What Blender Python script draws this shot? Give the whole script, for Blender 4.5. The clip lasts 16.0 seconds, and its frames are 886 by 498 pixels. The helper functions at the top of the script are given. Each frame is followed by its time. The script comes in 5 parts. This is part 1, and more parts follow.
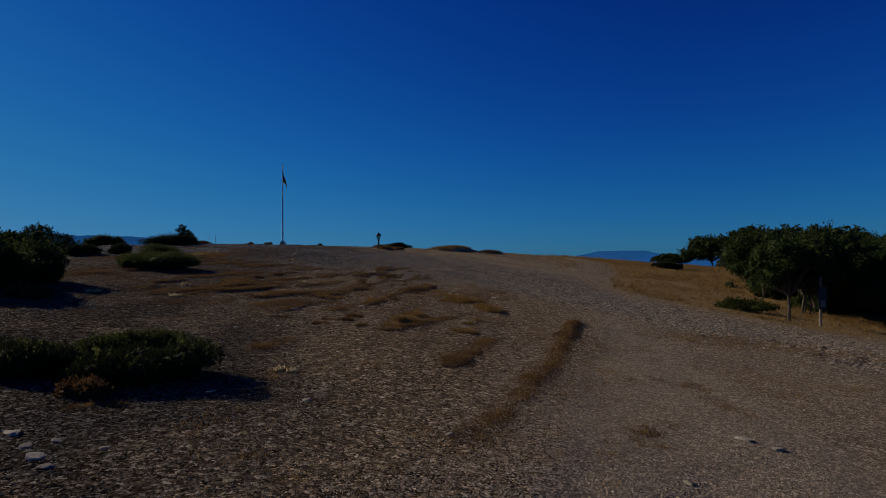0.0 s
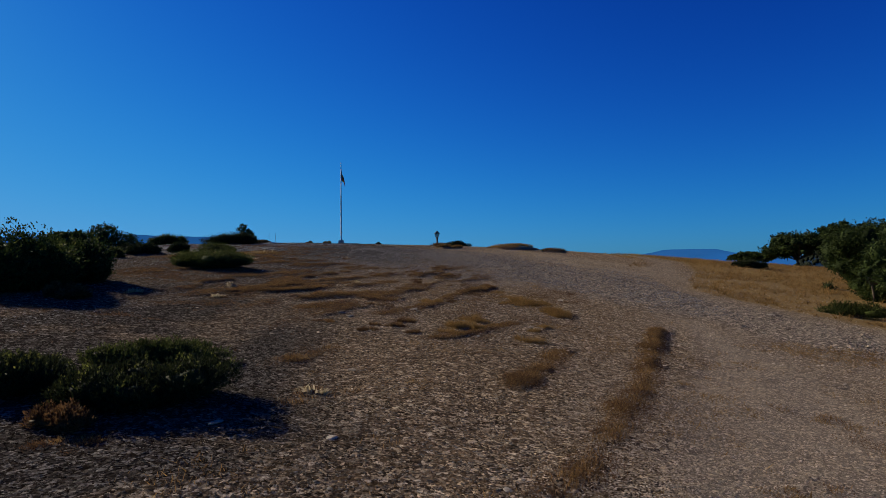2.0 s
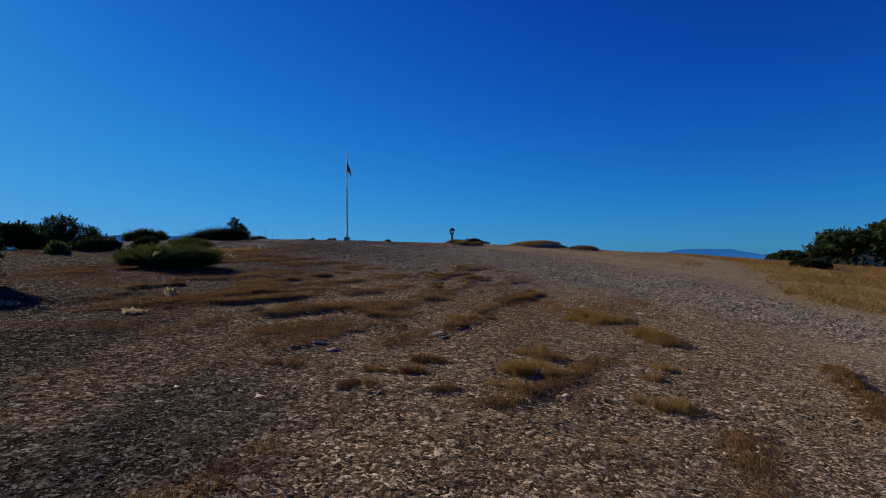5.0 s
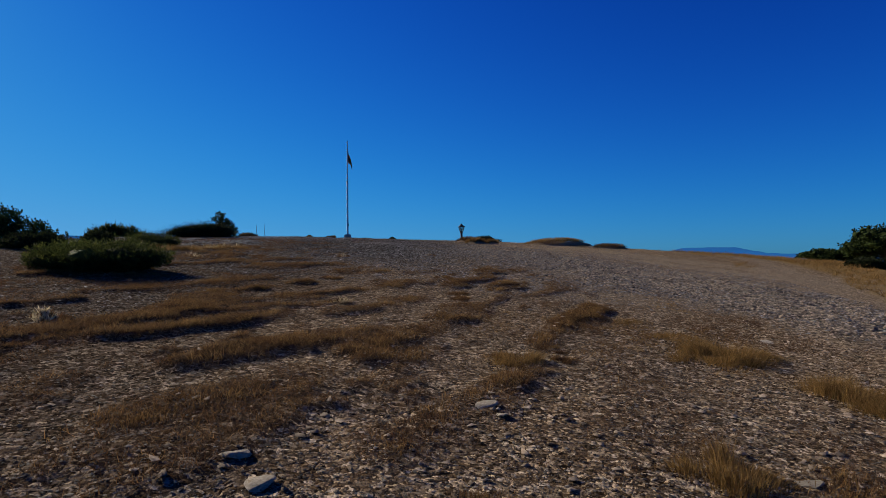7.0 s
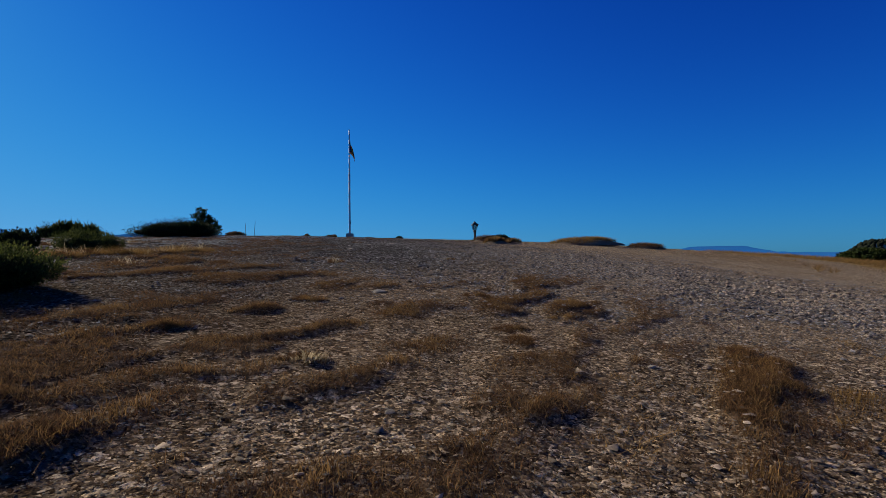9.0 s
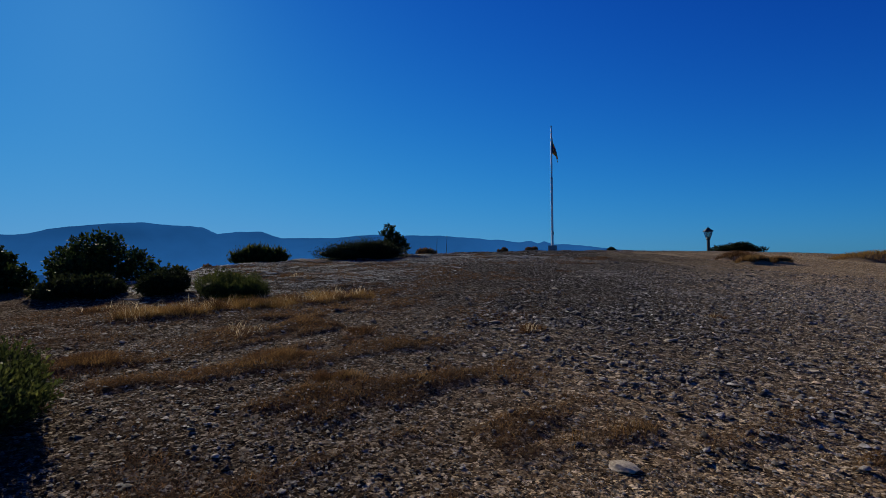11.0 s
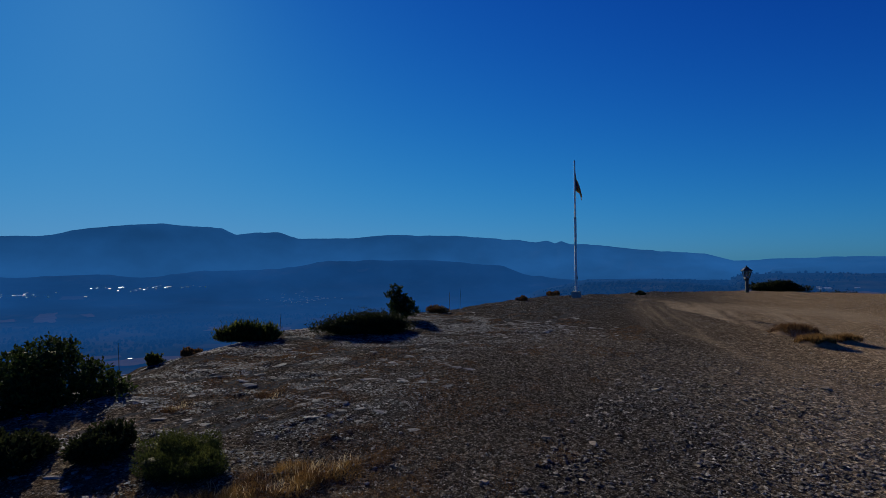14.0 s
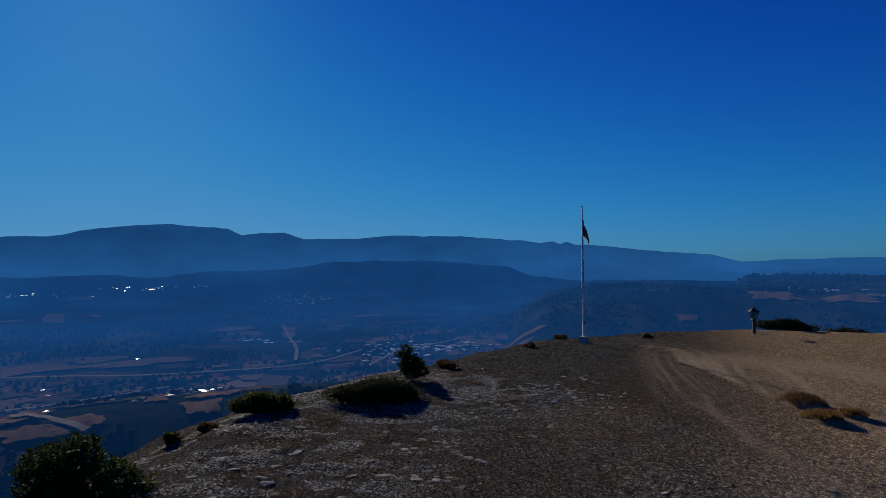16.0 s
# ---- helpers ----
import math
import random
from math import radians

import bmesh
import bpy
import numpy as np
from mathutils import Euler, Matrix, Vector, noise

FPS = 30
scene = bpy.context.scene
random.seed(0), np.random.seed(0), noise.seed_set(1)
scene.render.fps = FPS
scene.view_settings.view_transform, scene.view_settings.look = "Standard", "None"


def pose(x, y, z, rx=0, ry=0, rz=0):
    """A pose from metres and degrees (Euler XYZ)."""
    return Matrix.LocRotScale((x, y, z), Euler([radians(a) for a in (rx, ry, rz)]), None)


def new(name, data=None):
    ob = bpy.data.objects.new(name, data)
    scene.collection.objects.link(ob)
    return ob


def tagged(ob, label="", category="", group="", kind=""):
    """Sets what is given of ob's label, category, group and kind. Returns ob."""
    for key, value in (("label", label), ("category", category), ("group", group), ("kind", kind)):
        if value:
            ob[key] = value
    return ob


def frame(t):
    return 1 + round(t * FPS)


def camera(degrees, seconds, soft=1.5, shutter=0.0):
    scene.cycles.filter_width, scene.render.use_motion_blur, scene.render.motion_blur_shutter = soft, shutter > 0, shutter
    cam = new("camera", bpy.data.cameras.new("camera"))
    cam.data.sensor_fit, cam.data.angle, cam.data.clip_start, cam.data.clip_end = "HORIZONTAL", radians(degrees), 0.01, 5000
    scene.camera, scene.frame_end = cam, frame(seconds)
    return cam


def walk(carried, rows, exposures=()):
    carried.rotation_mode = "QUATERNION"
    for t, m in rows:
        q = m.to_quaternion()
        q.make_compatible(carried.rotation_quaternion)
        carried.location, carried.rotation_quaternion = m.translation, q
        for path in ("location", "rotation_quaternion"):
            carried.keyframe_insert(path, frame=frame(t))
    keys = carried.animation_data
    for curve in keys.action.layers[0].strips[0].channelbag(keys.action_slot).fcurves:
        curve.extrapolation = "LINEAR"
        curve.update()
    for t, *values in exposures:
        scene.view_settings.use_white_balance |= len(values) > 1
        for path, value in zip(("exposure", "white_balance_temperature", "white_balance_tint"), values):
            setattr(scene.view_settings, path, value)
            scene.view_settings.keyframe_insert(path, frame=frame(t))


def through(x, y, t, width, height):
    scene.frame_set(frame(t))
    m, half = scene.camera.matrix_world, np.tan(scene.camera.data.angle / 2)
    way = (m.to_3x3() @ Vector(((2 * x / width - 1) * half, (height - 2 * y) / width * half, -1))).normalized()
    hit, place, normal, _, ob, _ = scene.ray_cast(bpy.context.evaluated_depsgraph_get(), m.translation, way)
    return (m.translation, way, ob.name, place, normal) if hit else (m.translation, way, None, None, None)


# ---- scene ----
cam = camera(78.25, 16.0, soft=0.6)

# seconds, x, y, z, heading to the left of +y, pitch, roll
PATH = [
    (0, 0.001, 0.001, 0.000, -0.000, 1.270, -0.615),
    (0.5, 0.015, 0.240, -0.004, 0.305, 1.265, -0.646),
    (1, 0.002, 0.631, -0.008, 2.752, 1.263, -0.646),
    (1.5, -0.004, 1.105, -0.021, 5.385, 1.262, -0.614),
    (2, -0.057, 1.708, -0.013, 6.254, 1.223, -0.640),
    (2.5, -0.133, 2.337, -0.015, 6.539, 1.157, -0.649),
    (3, -0.232, 3.137, -0.026, 6.837, 1.155, -0.655),
    (3.5, -0.374, 3.941, -0.038, 7.071, 1.162, -0.649),
    (4, -0.602, 4.891, -0.053, 7.216, 1.179, -0.635),
    (4.5, -0.880, 5.936, -0.068, 7.306, 1.199, -0.619),
    (5, -1.172, 7.026, -0.074, 7.373, 1.216, -0.605),
    (5.5, -1.442, 8.111, -0.066, 7.454, 1.223, -0.599),
    (6, -1.691, 9.201, -0.037, 7.540, 1.182, -0.588),
    (6.5, -1.935, 10.241, -0.032, 7.652, 1.156, -0.597),
    (7, -2.189, 11.374, -0.005, 7.830, 1.072, -0.610),
    (7.5, -2.446, 12.467, 0.010, 7.975, 0.995, -0.608),
    (8, -2.736, 13.646, -0.015, 8.086, 0.989, -0.657),
    (8.5, -3.012, 14.780, 0.015, 8.242, 0.972, -0.696),
    (9, -3.313, 15.999, 0.186, 8.506, 0.989, -0.714),
    (9.5, -3.609, 17.184, 0.433, 10.682, 1.048, -0.701),
    (10, -3.983, 18.468, 0.720, 18.314, 1.121, -0.618),
    (10.2, -4.139, 18.986, 0.827, 23.549, 1.152, -0.576),
    (10.4, -4.314, 19.514, 0.941, 27.036, 1.151, -0.577),
    (10.6, -4.528, 20.059, 1.061, 28.520, 1.149, -0.581),
    (10.8, -4.769, 20.607, 1.185, 29.194, 1.145, -0.585),
    (11.1, -5.155, 21.405, 1.386, 29.658, 1.139, -0.594),
    (11.5, -5.651, 22.351, 1.686, 29.987, 1.129, -0.606),
    (11.9, -6.036, 23.060, 2.032, 30.249, 1.122, -0.616),
    (12.3, -6.216, 23.421, 2.432, 30.501, 1.118, -0.621),
    (12.5, -6.251, 23.517, 2.646, 30.631, 1.124, -0.626),
    (13, -6.294, 23.683, 3.186, 30.936, 1.146, -0.629),
    (13.5, -6.275, 23.726, 3.649, 31.100, 1.144, -0.665),
    (14, -6.232, 23.663, 4.242, 31.250, 1.135, -0.673),
    (14.5, -6.243, 23.583, 4.820, 31.364, 1.133, -0.686),
    (15, -6.258, 23.502, 5.517, 31.557, 1.162, -0.688),
    (15.5, -6.259, 23.371, 6.234, 31.610, 1.168, -0.668),
    (16, -6.190, 23.235, 7.026, 31.782, 1.161, -0.612),
]


def eye_pose(x, y, z, yaw, pitch, roll):
    return pose(x, y, z, 90 + pitch, 0, yaw) @ pose(0, 0, 0, 0, 0, roll)


EXPOSURES = [(0.0, -0.21), (0.5, -0.04), (1.0, 0.36), (1.5, 0.56), (9.0, 0.61), (10.2, 0.51), (12.3, 0.33), (16.0, 0.16)]
walk(cam, [(t, eye_pose(*p)) for t, *p in PATH], EXPOSURES)

# ---------------------------------------------------------------- light
SUN_LEFT, SUN_UP = radians(63), radians(25)
SUN_DIR = Vector((-math.sin(SUN_LEFT) * math.cos(SUN_UP), math.cos(SUN_LEFT) * math.cos(SUN_UP), math.sin(SUN_UP)))

world = bpy.data.worlds.new("world")
scene.world = world
world.use_nodes = True
wn = world.node_tree
wn.nodes.clear()
# gain, power, level at which the channel flattens off (0: never)
SKY_RESPONSE = ((2.03, 2.0, 60.0), (5.18, 2.0, 24.0), (9.6, 2.0, 16.0))
sky = wn.nodes.new("ShaderNodeTexSky")
sky.sky_type = "NISHITA"
sky.sun_disc = False
sky.sun_elevation = SUN_UP
sky.sun_rotation = -SUN_LEFT
sky.altitude = 700
sky.air_density, sky.dust_density, sky.ozone_density = 1.0, 0.25, 4.0
# deep mountain-air blue: each channel falls off with its own steepness away from the horizon
split = wn.nodes.new("ShaderNodeSeparateColor")
join = wn.nodes.new("ShaderNodeCombineColor")
wn.links.new(sky.outputs[0], split.inputs[0])
for k, (gain, power, flat) in enumerate(SKY_RESPONSE):
    pw = wn.nodes.new("ShaderNodeMath")
    pw.operation = "POWER"
    pw.inputs[1].default_value = power
    ml = wn.nodes.new("ShaderNodeMath")
    ml.operation = "MULTIPLY"
    ml.inputs[1].default_value = gain
    wn.links.new(split.outputs[k], pw.inputs[0])
    last = pw
    if flat:
        ad = wn.nodes.new("ShaderNodeMath")
        ad.inputs[1].default_value = flat
        wn.links.new(pw.outputs[0], ad.inputs[0])
        last = wn.nodes.new("ShaderNodeMath")
        last.operation = "DIVIDE"
        wn.links.new(pw.outputs[0], last.inputs[0])
        wn.links.new(ad.outputs[0], last.inputs[1])
    wn.links.new(last.outputs[0], ml.inputs[0])
    wn.links.new(ml.outputs[0], join.inputs[k])
bg = wn.nodes.new("ShaderNodeBackground")
bg.inputs["Strength"].default_value = 0.055
wout = wn.nodes.new("ShaderNodeOutputWorld")
wn.links.new(join.outputs[0], bg.inputs["Color"])
wn.links.new(bg.outputs[0], wout.inputs["Surface"])

sun = new("sun", bpy.data.lights.new("sun", "SUN"))
sun.data.energy, sun.data.angle, sun.data.color = 5.0, radians(0.53), (1.0, 0.88, 0.66)
sun.matrix_world = Matrix.Translation((0, 0, 60)) @ SUN_DIR.to_track_quat("Z", "Y").to_matrix().to_4x4()


# ---------------------------------------------------------------- small arithmetic
def hash2(i, j, seed):
    n = (i.astype(np.int64) * 374761393 + j.astype(np.int64) * 668265263 + seed * 982451653) & 0x7FFFFFFF
    n = ((n ^ (n >> 13)) * 1274126177) & 0x7FFFFFFF
    return ((n ^ (n >> 16)) & 0xFFFF) / 65535.0


def vnoise(x, y, seed=0):
    """Smooth value noise, -1 to 1."""
    i, j = np.floor(x), np.floor(y)
    u, v = x - i, y - j
    u, v = u * u * (3 - 2 * u), v * v * (3 - 2 * v)
    a, b = hash2(i, j, seed), hash2(i + 1, j, seed)
    c, d = hash2(i, j + 1, seed), hash2(i + 1, j + 1, seed)
    return 2 * ((a * (1 - u) + b * u) * (1 - v) + (c * (1 - u) + d * u) * v) - 1


def fbm(x, y, octaves=4, seed=0):
    total, amp = 0.0, 0.5
    for k in range(octaves):
        total = total + amp * vnoise(x, y, seed + 17 * k)
        x, y, amp = x * 2.03 + 3.1, y * 2.03 - 1.7, amp * 0.5
    return total


def smooth(a, b, v):
    u = np.clip((v - a) / (b - a), 0, 1)
    return u * u * (3 - 2 * u)


def line_dist(x, y, pts):
    best = np.full(np.shape(x), 1e9)
    for (ax, ay), (bx, by) in zip(pts, pts[1:]):
        dx, dy = bx - ax, by - ay
        u = np.clip(((x - ax) * dx + (y - ay) * dy) / (dx * dx + dy * dy), 0, 1)
        best = np.minimum(best, np.hypot(x - ax - u * dx, y - ay - u * dy))
    return best


# ---------------------------------------------------------------- the lie of the land
EDGE_DEG = [-180, -170, -156, -140, -120, -100, -60, 0, 30, 50, 65, 80, 92, 106, 125, 139, 157, 170, 180]
EDGE_R = [22.3, 22.6, 22.0, 27, 42, 70, 90, 95, 85, 62, 48, 37, 31, 29, 25, 24, 21.5, 21.6, 22.3]
# lines of dry growth: along the wheel ruts, and across the stony slope
RUTS = [[(4.0, 16.7), (2.9, 13.2), (2.1, 10.5), (1.2, 8.4), (0.7, 7.0), (0.3, 6.0)], [(1.1, 12.8), (0.5, 10.8), (0.1, 9.7)], [(0.2, 15.7), (-0.6, 14.0), (-1.4, 12.8)]]
CLUMPS = [[(2.9, 7.3), (2.5, 6.9), (2.2, 6.4)], [(4.5, 10.0), (4.4, 9.2), (4.3, 8.5), (4.4, 7.9)], [(-2.1, 8.8), (-2.6, 7.9)]]
ROWS = [[(-2.1, 17.6), (-2.6, 16.6), (-2.9, 15.9), (-3.1, 15.1)], [(-4.3, 16.7), (-4.6, 15.7), (-4.9, 15.0), (-5.2, 14.7)], [(-4.8, 18.5), (-5.1, 17.5), (-5.6, 16.5)],
        [(-3.1, 20.6), (-3.5, 19.7), (-3.8, 18.6), (-4.2, 17.6)], [(-5.9, 19.8), (-6.2, 18.9), (-6.6, 18.2), (-7.1, 17.2)], [(-4.6, 18.2), (-4.9, 17.8), (-5.2, 17.5)],
        [(-4.6, 21.3), (-4.9, 20.6)], [(-5.4, 21.0), (-5.8, 20.5), (-6.5, 20.2)], [(-5.6, 23.0), (-5.9, 22.2), (-6.4, 21.4)]]
ROWS_FAR = [[(-7.5, 21.8), (-7.9, 21.0)], [(-8.3, 23.3), (-8.7, 22.2), (-8.9, 21.6)], [(-0.7, 23.3), (-1.3, 21.1), (-1.8, 19.8), (-1.9, 19.0)], [(-4.7, 25.2), (-5.2, 24.3), (-5.4, 23.7)],
            [(-7.0, 23.5), (-7.3, 23.0)], [(-4.2, 22.5), (-4.7, 22.0)], [(-2.5, 18.3), (-2.1, 18.0)], [(-3.3, 18.4), (-3.5, 17.6)], [(-3.0, 11.1), (-3.4, 9.9)], [(-10.3, 26.2), (-10.9, 25.4)],
            [(-6.0, 26.7), (-6.4, 26.1)], [(-2.4, 26.0), (-2.9, 25.1)], [(-4.5, 18.9), (-4.9, 18.5)], [(-4.2, 22.4), (-4.5, 21.8)], [(-4.8, 24.4), (-5.2, 23.7)], [(-3.8, 18.0), (-3.9, 17.4)], [(-0.5, 22.7), (-1.5, 20.9)]]
GRAVEL = [(14, 13), (9, 19.5), (5.5, 26), (1.5, 33), (-4, 38), (-11, 42)]
TRACK_FAR = [(-12.2, 56), (-11, 52), (-9.2, 47.5), (-6.8, 43.5), (-3, 40.2), (3, 36.5), (8.5, 32)]
TRACK_ARC2 = [(-9, 56), (-4, 57), (0, 54), (1.2, 49.5), (4, 45), (9, 40)]
TRACK_RIGHT = [(7, 29), (11, 40), (14, 52), (13, 70)]


def hill_plain(x, y):
    x, y = np.asarray(x, float), np.asarray(y, float)
    cx = 42 * np.tanh(x / 42)
    cy = np.where(y > 25, 25 + 52 * np.tanh((y - 25) / 52 * 1.0), y)
    cy = np.where(y < 25, 25 - 34 * np.tanh((25 - y) / 34), cy)
    u, v = cx / 20, (cy - 25) / 25
    return (-0.991 - 1.793 * u + 1.873 * v - 0.328 * u * u + 0.227 * u * v + 0.439 * v * v
            - 0.187 * u * u * v + 0.201 * u * v * v - 0.386 * v ** 3
            + 0.15 * np.exp(-((x + 12) / 7) ** 2 - ((y - 38) / 9) ** 2))


def beyond_edge(x, y):
    th = np.degrees(np.arctan2(y - 40, x))
    r = np.hypot(x, y - 40)
    return r - np.interp(th, EDGE_DEG, EDGE_R) - 0.8 * fbm(x / 3, y / 3, 2, 5)


def bearing(x, y):
    return np.degrees(np.arctan2(-(x + 6), y - 23)), np.hypot(x + 6, y - 23)


# skyline: bearing to the left of +y, height over the eye's level in degrees
SKY_AZ = [-180, -60, -30, -23, -20, -16, -13, -6, 3.2, 5.6, 7.4, 9.8, 14.5, 18.2, 19.0, 19.6, 20.4, 21.6, 26, 31, 37, 40.4, 46, 48, 50.5, 52, 53.4, 58.5, 62.5, 65.5, 67.5, 74, 90, 130, 180]
SKY_UP = [0.6, 0.5, 0.1, 0.2, 0.85, 0.8, 0.1, -0.1, -0.35, 0.35, 0.5, 0.6, 1.25, 1.55, 1.85, 1.6, 1.9, 1.75, 2.2, 2.55, 2.65, 2.35, 2.3, 2.9, 2.95, 2.65, 3.3, 3.75, 3.35, 2.95, 2.4, 2.2, 1.5, 1.0, 0.6]


def ridge(az, r, at, half_in, half_out, top, base):
    """A long hill seen side on: rises from base to top over half_in, falls again over half_out."""
    k = np.where(r < at, smooth(at - half_in, at, r), 1 - smooth(at, at + half_out, r))
    return base + (top - base) * k


def valley_z(x, y):
    az, r = bearing(x, y)
    base = -255 + 115 * np.clip(r / 4200, 0, 1.2) ** 1.4 + 14 * fbm(x / 420, y / 420, 3, 9)
    up = np.interp(az, SKY_AZ, SKY_UP) + 0.13 * fbm(az / 1.3, r / 900, 5, 31)
    far = ridge(az, r, 4500, 900, 420, 3 + 4500 * np.tan(np.radians(up)), base)
    spur = 0.22 * np.abs(fbm(az / 2.2, r / 700 + az / 9, 3, 41))
    far = far - spur * (far - base) * smooth(4480, 4100, r)
    mid_top = np.interp(az, [-180, 14, 22, 25, 29, 37, 43, 50, 60, 75, 180], [-150, -150, -120, -45, -14, 6, -6, -40, -62, -50, -50]) + 26 * fbm(az / 4, r / 500, 4, 51)
    mid = ridge(az, r, 3500, 650, 700, mid_top, base)
    shelf_top = np.interp(az, [-180, -12, 2.6, 6, 11, 16.4, 18.7, 21.5, 23.3, 26, 180], [-95, -95, -95, -92, -88, -91, -115, -142, -178, -255, -255]) + 6 * fbm(az / 1.5, r / 300, 3, 61)
    shelf = np.where(r < 1750, ridge(az, r, 1750, 700, 500, shelf_top, base),
                     base + (shelf_top + (r - 1750) * 0.002 - base) * (1 - smooth(2500, 3100, r)))
    flat_top = -90 + 0.05 * (np.clip(r, 1700, 2300) - 1700) + 4 * fbm(az / 1.2, r / 260, 3, 63)
    table = base + (flat_top - base) * smooth(1050, 1750, r) * (1 - smooth(2350, 2900, r)) * smooth(7.0, 2.2, az) * smooth(-60, -40, az)
    right_top = np.interp(az, [-180, -60, -40, -31.6, -29.6, -28.0, -26.3, 180], [-160, 8, 15, 13, 9, -8, -160, -160])
    right = ridge(az, r, 720, 330, 500, right_top + 3 * fbm(az, r / 60, 3, 71), -255)
    low = np.interp(az, [-180, -12, -7.3, -2.8, 0.1, 3, 180], [-255, -30, -34, -59, -66, -255, -255])
    haze_hill = ridge(az, r, 3900, 500, 400, low + 5 * fbm(az, r / 500, 2, 81), base)
    return np.maximum.reduce([base, far, mid, shelf, table, right, haze_hill])


def hill_z(x, y):
    x, y = np.asarray(x, float), np.asarray(y, float)
    d = np.maximum(beyond_edge(x, y), 0)
    return hill_plain(x, y) - 0.75 * d * d / (d + 9) + 1.2 * fbm(x / 9, y / 9, 3, 3) * smooth(6, 30, d)


def land_z(x, y):
    return np.maximum(hill_z(x, y), valley_z(x, y))


def cover(x, y):
    """How much the ground at a place is low dry growth, tan dust, loose pale gravel, bare rock, golden grass."""
    s = x - 0.36 * y
    wob = 0.9 * fbm(x / 4.5, y / 4.5, 4, 11)
    patch = smooth(-0.12, 0.22, fbm(x / 1.6, y / 1.6, 4, 21))
    ragged = 0.22 * fbm(x / 0.7, y / 0.7, 3, 22)
    rows = np.zeros(np.shape(x))
    for pts in RUTS + ROWS + ROWS_FAR:
        rows = np.maximum(rows, smooth(0.3, 0.05, line_dist(x, y, pts) + 1.3 * ragged) * (0.25 + 0.75 * patch))
    along = y + 0.36 * x
    streak = smooth(0.05, 0.3, fbm((s + 0.6 * wob) / 0.5, along / 1.7, 3, 23) + 0.3 * fbm(x / 0.4, y / 0.4, 2, 25))
    zone = smooth(12, 17, y + 0.7 * x + 4) * smooth(1.0, -2.5, x + 0.10 * (y - 20)) * smooth(33, 27, y + 0.3 * x)
    broad = streak * smooth(-0.35, 0.05, fbm(x / 6 + 4, y / 6, 3, 27)) * zone * (0.55 + 0.45 * patch)
    gravel = smooth(4.2, 1.6, line_dist(x, y, GRAVEL) + 1.6 * fbm(x / 3, y / 3, 3, 29))
    stony = smooth(25, 31, y) * smooth(50, 42, y) * smooth(3, -3, x + wob) * 0.5
    gravel = np.maximum(gravel, stony * (0.55 + 0.45 * smooth(-0.2, 0.2, fbm(x / 4, y / 4, 3, 37))))
    tan = smooth(-1.6, -0.7, s + wob) * smooth(26, 19, y) * smooth(5.8, 3.6, x - 0.1 * y + wob)
    for pts, w in ((TRACK_ARC2, 2.8), (TRACK_RIGHT, 1.4)):
        tan = np.maximum(tan, 0.7 * smooth(w, 0.2 * w, line_dist(x, y, pts) + 0.6 * fbm(x / 1.5, y / 1.5, 2, 43)))
    away = line_dist(x, y, TRACK_FAR) * np.where(x + 0.9 * y > 38, 1, -1) + 0.5 * fbm(x / 5, y / 5, 2, 45)
    wheel = smooth(0.02, 0.4, vnoise(away * 2.1, (y - x) / 16, 44) * 0.7 + 0.5 * vnoise(away * 5.3, (y - x) / 10, 46) + 0.25 * fbm(x / 0.9, y / 0.9, 2, 48))
    tan = np.maximum(tan, smooth(-2.6, 1.6, away) * smooth(12, 7, away) * (0.3 + 0.7 * wheel) * smooth(30, 36, y + 0.2 * x) * smooth(62, 54, y))
    tan = np.maximum(tan, 0.6 * smooth(2.5, 6, x + wob) * smooth(40, 33, y))
    tan = np.maximum(tan, 0.55 * smooth(-4, 0.5, x + wob) * smooth(22, 26, y) * smooth(37, 31, y))
    tan = np.maximum(tan, 0.12 * smooth(43, 50, y) * smooth(-16, -8, x))
    rock = smooth(-9.5, -4, beyond_edge(x, y)) * smooth(-11, -15, x) * smooth(27, 31, y)
    gold = smooth(6.5, 9.5, x - 0.1 * (y - 20) + 2.5 * fbm(x / 4, y / 4, 3, 47)) * smooth(19, 24, y + 0.2 * x) * smooth(1.3, 2.2, line_dist(x, y, TRACK_RIGHT))
    gold = gold * smooth(3.6, 4.6, line_dist(x, y, GRAVEL))
    veg = np.clip(np.maximum(rows, broad), 0, 1) * (1 - 0.75 * gravel)
    return veg, np.clip(tan * (1 - gravel), 0, 1), np.clip(gravel, 0, 1), np.clip(rock, 0, 1), np.clip(gold, 0, 1)


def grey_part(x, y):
    """Where the grey stony ground is coloured darker and bluer, for backlit shade and sheen: the lower slope, the left
    side and the crest.
    """
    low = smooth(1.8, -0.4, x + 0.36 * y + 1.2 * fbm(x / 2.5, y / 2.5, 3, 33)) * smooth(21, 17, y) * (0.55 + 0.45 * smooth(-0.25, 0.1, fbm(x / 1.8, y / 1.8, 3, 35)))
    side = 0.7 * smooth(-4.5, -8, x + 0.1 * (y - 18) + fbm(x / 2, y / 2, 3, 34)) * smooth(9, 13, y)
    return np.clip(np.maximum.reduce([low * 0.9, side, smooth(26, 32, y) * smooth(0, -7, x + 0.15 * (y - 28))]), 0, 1)


